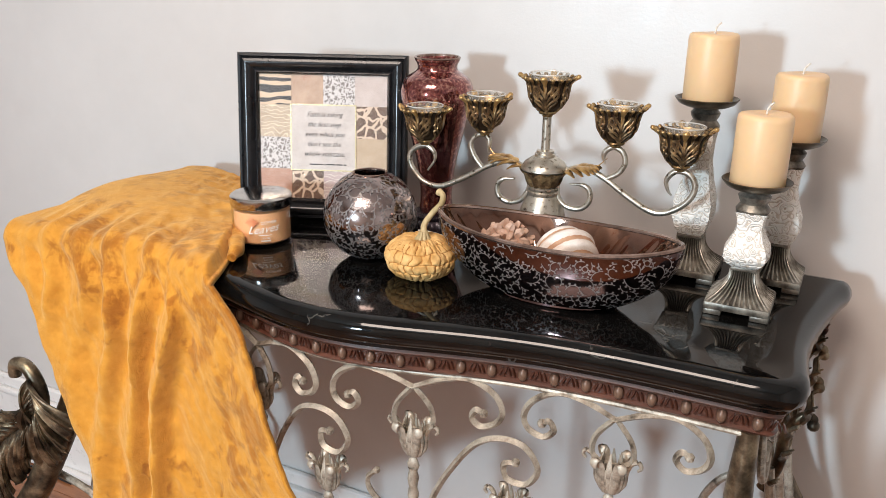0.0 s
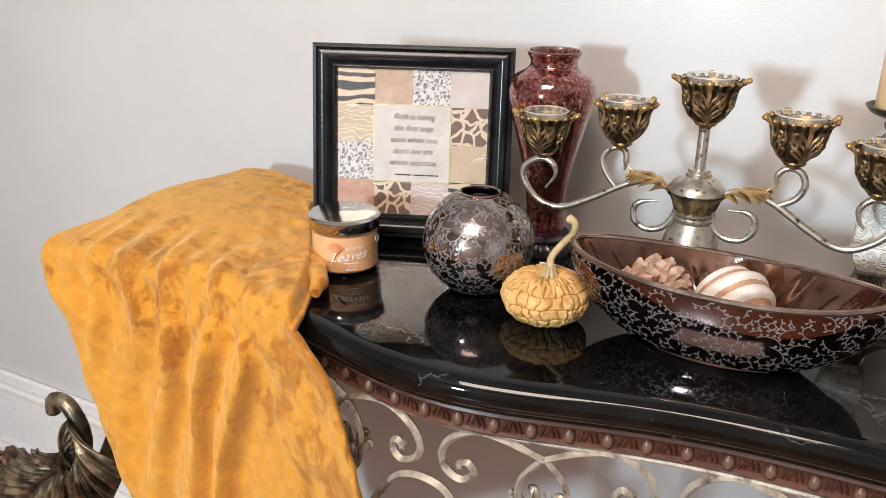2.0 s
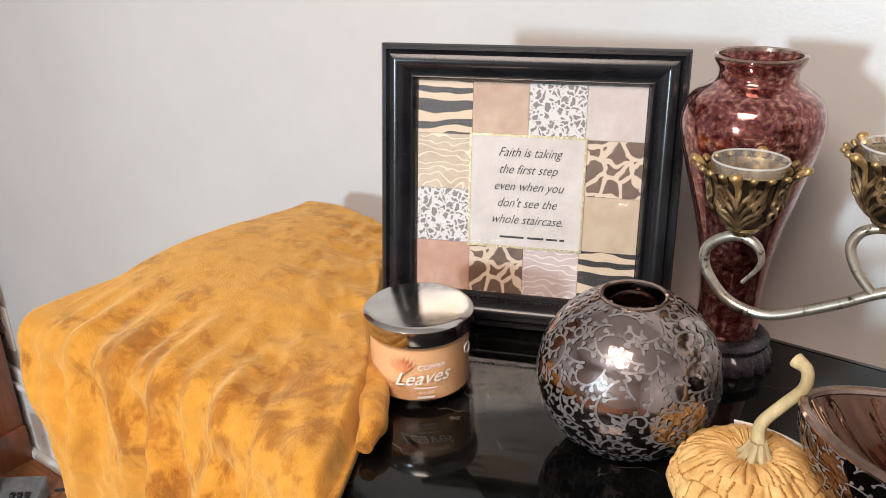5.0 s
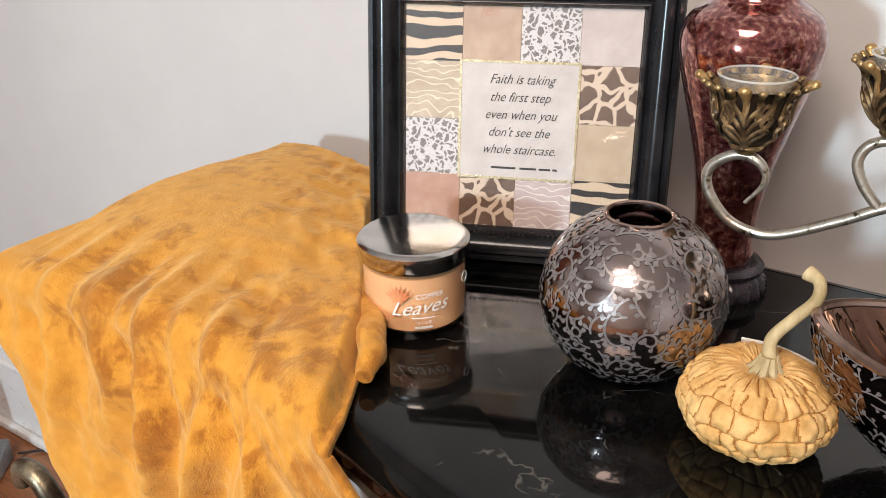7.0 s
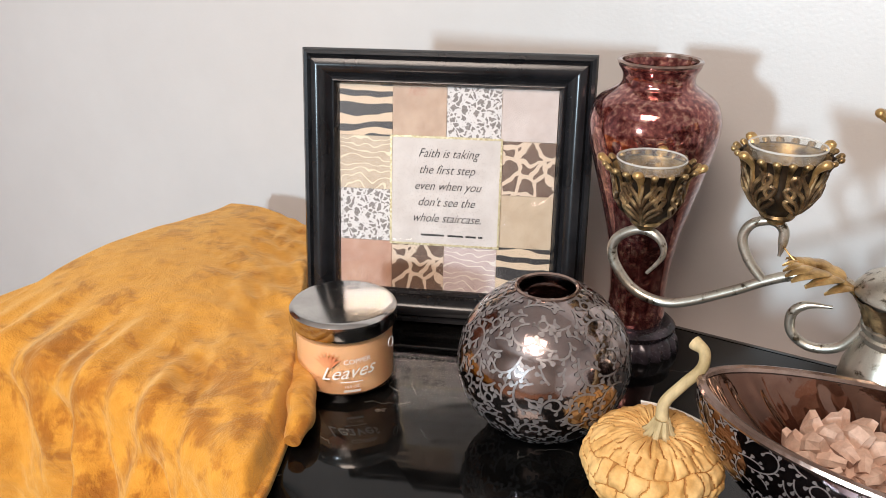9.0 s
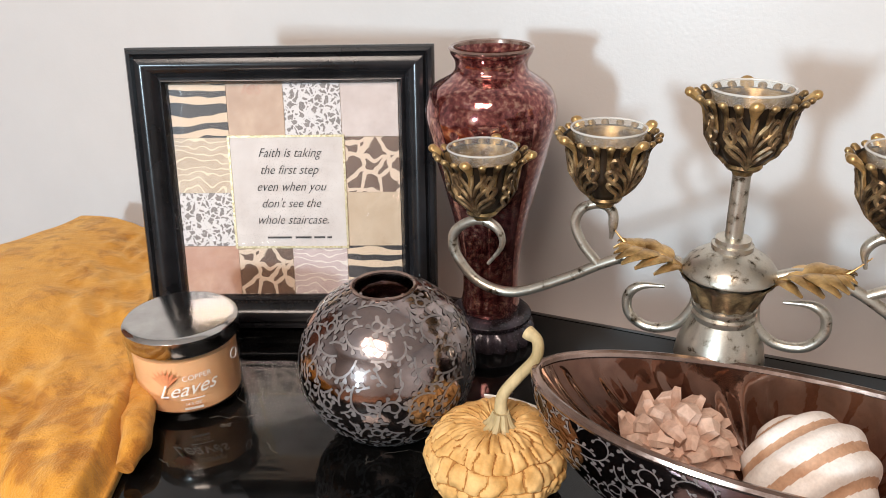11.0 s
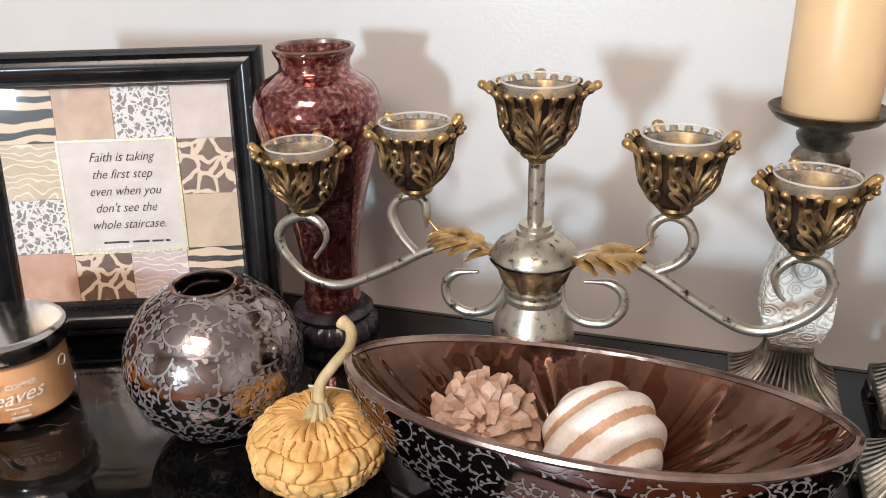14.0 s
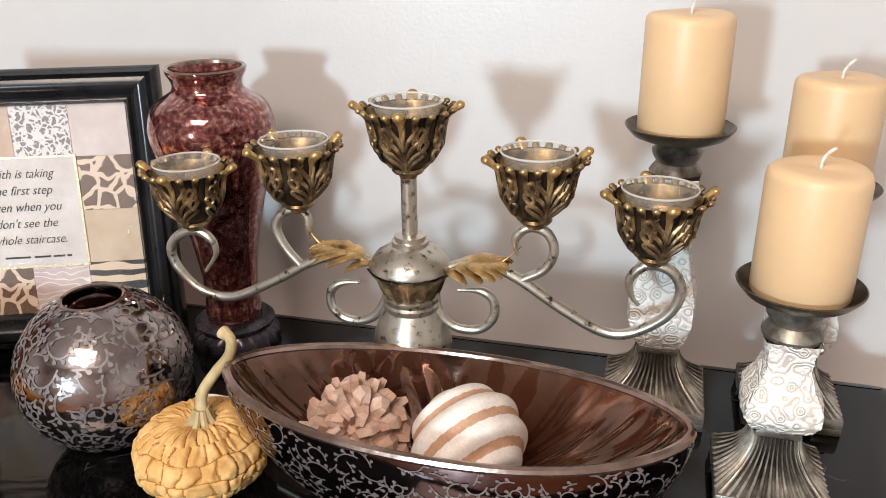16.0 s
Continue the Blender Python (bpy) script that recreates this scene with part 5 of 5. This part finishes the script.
# ---- three pillar candle holders ----
def holder(x, y, height, turn, base, label):
    ob = thing("pillar_candle_holder", (x, y, TOP), label, "candle holder", "pillar candle holders", turn)
    # footed base plate
    bm = block((-base, -base, 0.006), (base, base, 0.016), bevel=0.0025)
    for sx in (1, -1):
        for sy in (1, -1):
            cx, cy = sx * (base - 0.011), sy * (base - 0.011)
            block((cx - 0.0105, cy - 0.0105, 0.0), (cx + 0.0105, cy + 0.0105, 0.0075), bm, 0.0015)
    part("base_plate", bm, M_PEWTER, ob, "dark pewter footed base")
    # fluted flare from the plate up to the neck

    def flare(u, v):
        p = u * 4
        sidek, q = int(p) % 4, p - int(p)
        half = base * (0.36 + 0.58 * (1 - v) ** 2.2)
        e = (q * 2 - 1) * half
        rib = 0.0024 * math.cos(q * 2 * math.pi * 11) * (1 if 0.04 < q < 0.96 else 0)
        o = half + rib
        x_, y_ = ((o, e), (-e, o), (-o, -e), (e, -o))[sidek]
        return Vector((x_, y_, 0.016 + 0.036 * v))
    bm = grid(4 * 110, 12, flare, wrap=True)
    bm.faces.ensure_lookup_table()
    # rib crests get a lighter pewter: their highlight is put into the colour
    for i, f in enumerate(bm.faces):
        f.material_index = 1 if math.cos(((i % 440 + 0.5) / 110 % 1) * 2 * math.pi * 11) > 0.5 else 0
    part("fluted_flare", bm, [M_PEWTER, M_FLUTELIT], ob, "dark pewter flare with highlights painted on its flutes")
    part("lower_band", block((-base * 0.40, -base * 0.40, 0.0515), (base * 0.40, base * 0.40, 0.057), bevel=0.0015), M_PEWTER, ob)
    # carved whitewashed baluster of square section
    z0, z1 = 0.057, height - 0.034

    def baluster(u, v):
        p = u * 4
        sidek, q = int(p) % 4, p - int(p)
        half = float(np.interp(v, (0, 0.06, 0.18, 0.34, 0.5, 0.7, 0.88, 1.0), (0.0150, 0.0200, 0.0245, 0.0240, 0.0185, 0.0140, 0.0150, 0.0175)))
        half += 0.0009 * noise.noise(Vector((u * 40, v * 26, 3.0)))
        e = (q * 2 - 1) * half
        o = half * (1.0 + 0.10 * (1 - (q * 2 - 1) ** 2))
        x_, y_ = ((o, e), (-e, o), (-o, -e), (e, -o))[sidek]
        return Vector((x_ * 0.96, y_ * 0.96, z0 + (z1 - z0) * v))
    part("carved_stem", grid(4 * 22, 50, baluster, wrap=True), M_CARVED, ob, "whitewashed stem carved with scrolls")
    part("neck", lathe([(0.001, z1 - 0.001), (0.0185, z1 - 0.001), (0.0195, z1 + 0.002), (0.017, z1 + 0.006), (0.0145, z1 + 0.009), (0.0175, z1 + 0.014), (0.0185, z1 + 0.018), (0.015, z1 + 0.022), (0.0135, z1 + 0.025), (0.001, z1 + 0.025)], 40), M_PEWTER, ob)
    zd = z1 + 0.024
    part("dish", lathe([(0.001, zd), (0.016, zd), (0.026, zd + 0.002), (0.034, zd + 0.0055), (0.0385, zd + 0.0105), (0.0395, zd + 0.0125), (0.0385, zd + 0.0130), (0.035, zd + 0.0095), (0.030, zd + 0.007), (0.001, zd + 0.0065)], 64), M_DISH, ob, "dark bronze candle dish")
    return zd + 0.0066


def pillar(x, y, z, h, lean, label):
    ob = thing("pillar_candle", (x, y, z), label, "candle", "pillar candles")

    def soft(a, r, zz):
        return r * (1 + 0.004 * math.sin(3 * a + zz * 50)), zz + (0.0006 * math.sin(2 * a) if zz > 0.03 else 0)
    part("wax", lathe([(0.001, 0.0), (0.0298, 0.0), (0.0308, 0.0015), (0.0308, h * 0.5), (0.0306, h - 0.007), (0.0298, h - 0.003), (0.0275, h - 0.0008), (0.022, h), (0.012, h - 0.0004), (0.003, h - 0.0012), (0.001, h - 0.0012)], 56, None, (0, 0), soft), M_CANDLE, ob)
    w = spline([(0, 0, h - 0.002), (0.0006, 0, h + 0.004), (0.003, -0.001, h + 0.009), (0.0065, -0.002, h + 0.0125)], 5)
    part("wick", tube(w, 0.0011, 8), M_WICK, ob, "white cotton wick")


HOLDERS = ((0.181, -0.132, 0.232, 0, 0.0405, 0.0855, "tall"), (0.2625, -0.228, 0.158, 0, 0.0375, 0.083, "short"), (0.287, -0.116, 0.190, 0, 0.0375, 0.084, "medium height"))
for hx, hy, hh, turn, hb, hc, word in HOLDERS:
    top = holder(hx, hy, hh, turn, hb, word + " pewter candle holder with carved whitewashed stem")
    pillar(hx, hy, TOP + top, hc, 0, "ivory tan pillar candle on the " + word + " candle holder")

# ---- cabinet, outlet and telephone by the far end of the wall ----
cab = thing("wood_cabinet", (-2.222, -0.28, 0), "tall dark cherry wood cabinet standing by the wall", "cabinet")
part("carcass", block((-0.33, -0.28, 0.10), (0.335, 0.262, 2.1), bevel=0.006), M_CAB, cab)
part("plinth", block((-0.345, -0.295, 0.0), (0.352, 0.27, 0.10), bevel=0.006), M_CAB, cab)
part("corner_post", block((0.325, 0.215, 0.10), (0.345, 0.268, 2.1), bevel=0.004), M_CAB, cab)
part("side_panel", block((0.33, -0.23, 0.16), (0.339, 0.19, 2.0), bevel=0.004), M_CAB, cab)
outlet = thing("wall_outlet", (-1.925, WALL_Y, 0.345), "white duplex wall outlet above the baseboard", "outlet")
plate = part("cover_plate", block((-0.035, -0.006, -0.058), (0.035, 0.0, 0.058), bevel=0.003), M_TRIM, outlet)
for dz in (0.021, -0.021):
    sock = part("socket", block((-0.016, -0.0085, dz - 0.014), (0.016, -0.006, dz + 0.014), bevel=0.001), M_TRIM, plate)
    bm = block((-0.008, -0.0095, dz - 0.004), (-0.0055, -0.0084, dz + 0.006))
    block((0.0055, -0.0095, dz - 0.004), (0.008, -0.0084, dz + 0.006), bm)
    part("slots", bm, M_BLACKPL, sock, smooth=False)

phone = thing("cordless_phone", (-1.735, -0.150, 0.0), "silver and black cordless phone in its answering base on floor", "telephone", rz=38)


def wedge(x0, x1, y0, y1, z0, zf, zb, bevel=0.004):
    bm = block((x0, y0, z0), (x1, y1, zf), None, 0)
    for v in bm.verts:
        if v.co.z > z0 + 1e-5 and v.co.y > 0.5 * (y0 + y1):
            v.co.z = zb
    bmesh.ops.bevel(bm, geom=list(bm.edges), offset=bevel, segments=2, affect="EDGES", profile=0.5)
    return bm


base = part("base", wedge(-0.075, 0.075, -0.055, 0.055, 0.0, 0.022, 0.055), M_PLASTIC, phone)
for i in range(3):
    for j in range(2):
        ob = part("button", block((0.012 + 0.017 * i, -0.028 + 0.024 * j, 0.025 + 0.0075 * j), (0.023 + 0.017 * i, -0.016 + 0.024 * j, 0.040 + 0.0075 * j), bevel=0.002), M_BLACKPL, base)
part("round_button", blob((0.03, -0.043, 0.028), (0.011, 0.007, 0.004)), M_PLASTIC, base)
hand = part("handset", block((-0.024, -0.014, 0.0), (0.024, 0.014, 0.165), bevel=0.007, segments=3), M_BLACKPL, phone, "black cordless handset")
hand.matrix_local = pose(-0.040, 0.005, 0.030, -12, 0, 0)
part("screen", block((-0.017, -0.0155, 0.105), (0.017, -0.0138, 0.140), bevel=0.0005), M_PLASTIC, hand)
for i in range(3):
    for j in range(4):
        part("key", block((-0.018 + 0.0125 * i, -0.0155, 0.030 + 0.015 * j), (-0.0085 + 0.0125 * i, -0.0138, 0.040 + 0.015 * j), bevel=0.001), M_PLASTIC, hand)
cord_line = spline([(-1.70, -0.055, 0.012), (-1.66, -0.01, 0.004), (-1.58, -0.03, 0.004), (-1.48, -0.025, 0.004), (-1.3, -0.03, 0.004)], 8)
cord = part("power_cord", tube(cord_line, 0.0028, 8), M_CORD)
tagged(cord, "thin black power cord lying along the baseboard", "cable")

# ---- ceiling lamp above the middle of the room ----
lampt = thing("ceiling_lamp", (-0.10, -1.85, 2.5), "flush white round ceiling lamp giving warm light", "ceiling lamp")
part("rim", lathe([(0.001, 0.0), (0.66, 0.0), (0.66, -0.02), (0.64, -0.03), (0.001, -0.03)], 64), M_TRIM, lampt)

# ---- oak floor boards where the camera looks past the table ----
fl = bpy.data.objects["floor"]
FLOOR_L, FLOOR_R = -2.895, 2.195
boards = {}


def plank_mesh(length):
    key = round(length, 3)
    if key not in boards:
        boards[key] = mesh_of("plank", block((0.0, -0.0405, -0.012), (key, 0.0405, 0.0), None, 0.0012, 1), M_FLOOR, False)
    return boards[key]


def courses(j):
    """Ends of the boards in one course, broken at staggered joints."""
    x = FLOOR_L - 1.2 + 0.41 * (j * 7 % 3) + 0.07 * (j * 5 % 4)
    while x < FLOOR_R:
        a, b = max(x, FLOOR_L), min(x + 1.2, FLOOR_R)
        if b - a > 0.02:
            yield a, b - 0.0015
        x += 1.2


for j in range(20):
    for a, b in courses(j):
        ob = new("plank", plank_mesh(b - a))
        ob.parent = fl
        ob.location = (a, -0.025 - 0.0815 * j, 0.0)
rest = bmesh.new()
for j in range(20, 42):
    for a, b in courses(j):
        block((a, -0.0655 - 0.0815 * j, -0.012), (b, 0.0145 - 0.0815 * j, 0.0), rest)
tagged(part("plank_field", rest, M_FLOOR, fl, smooth=False), kind="stuff")
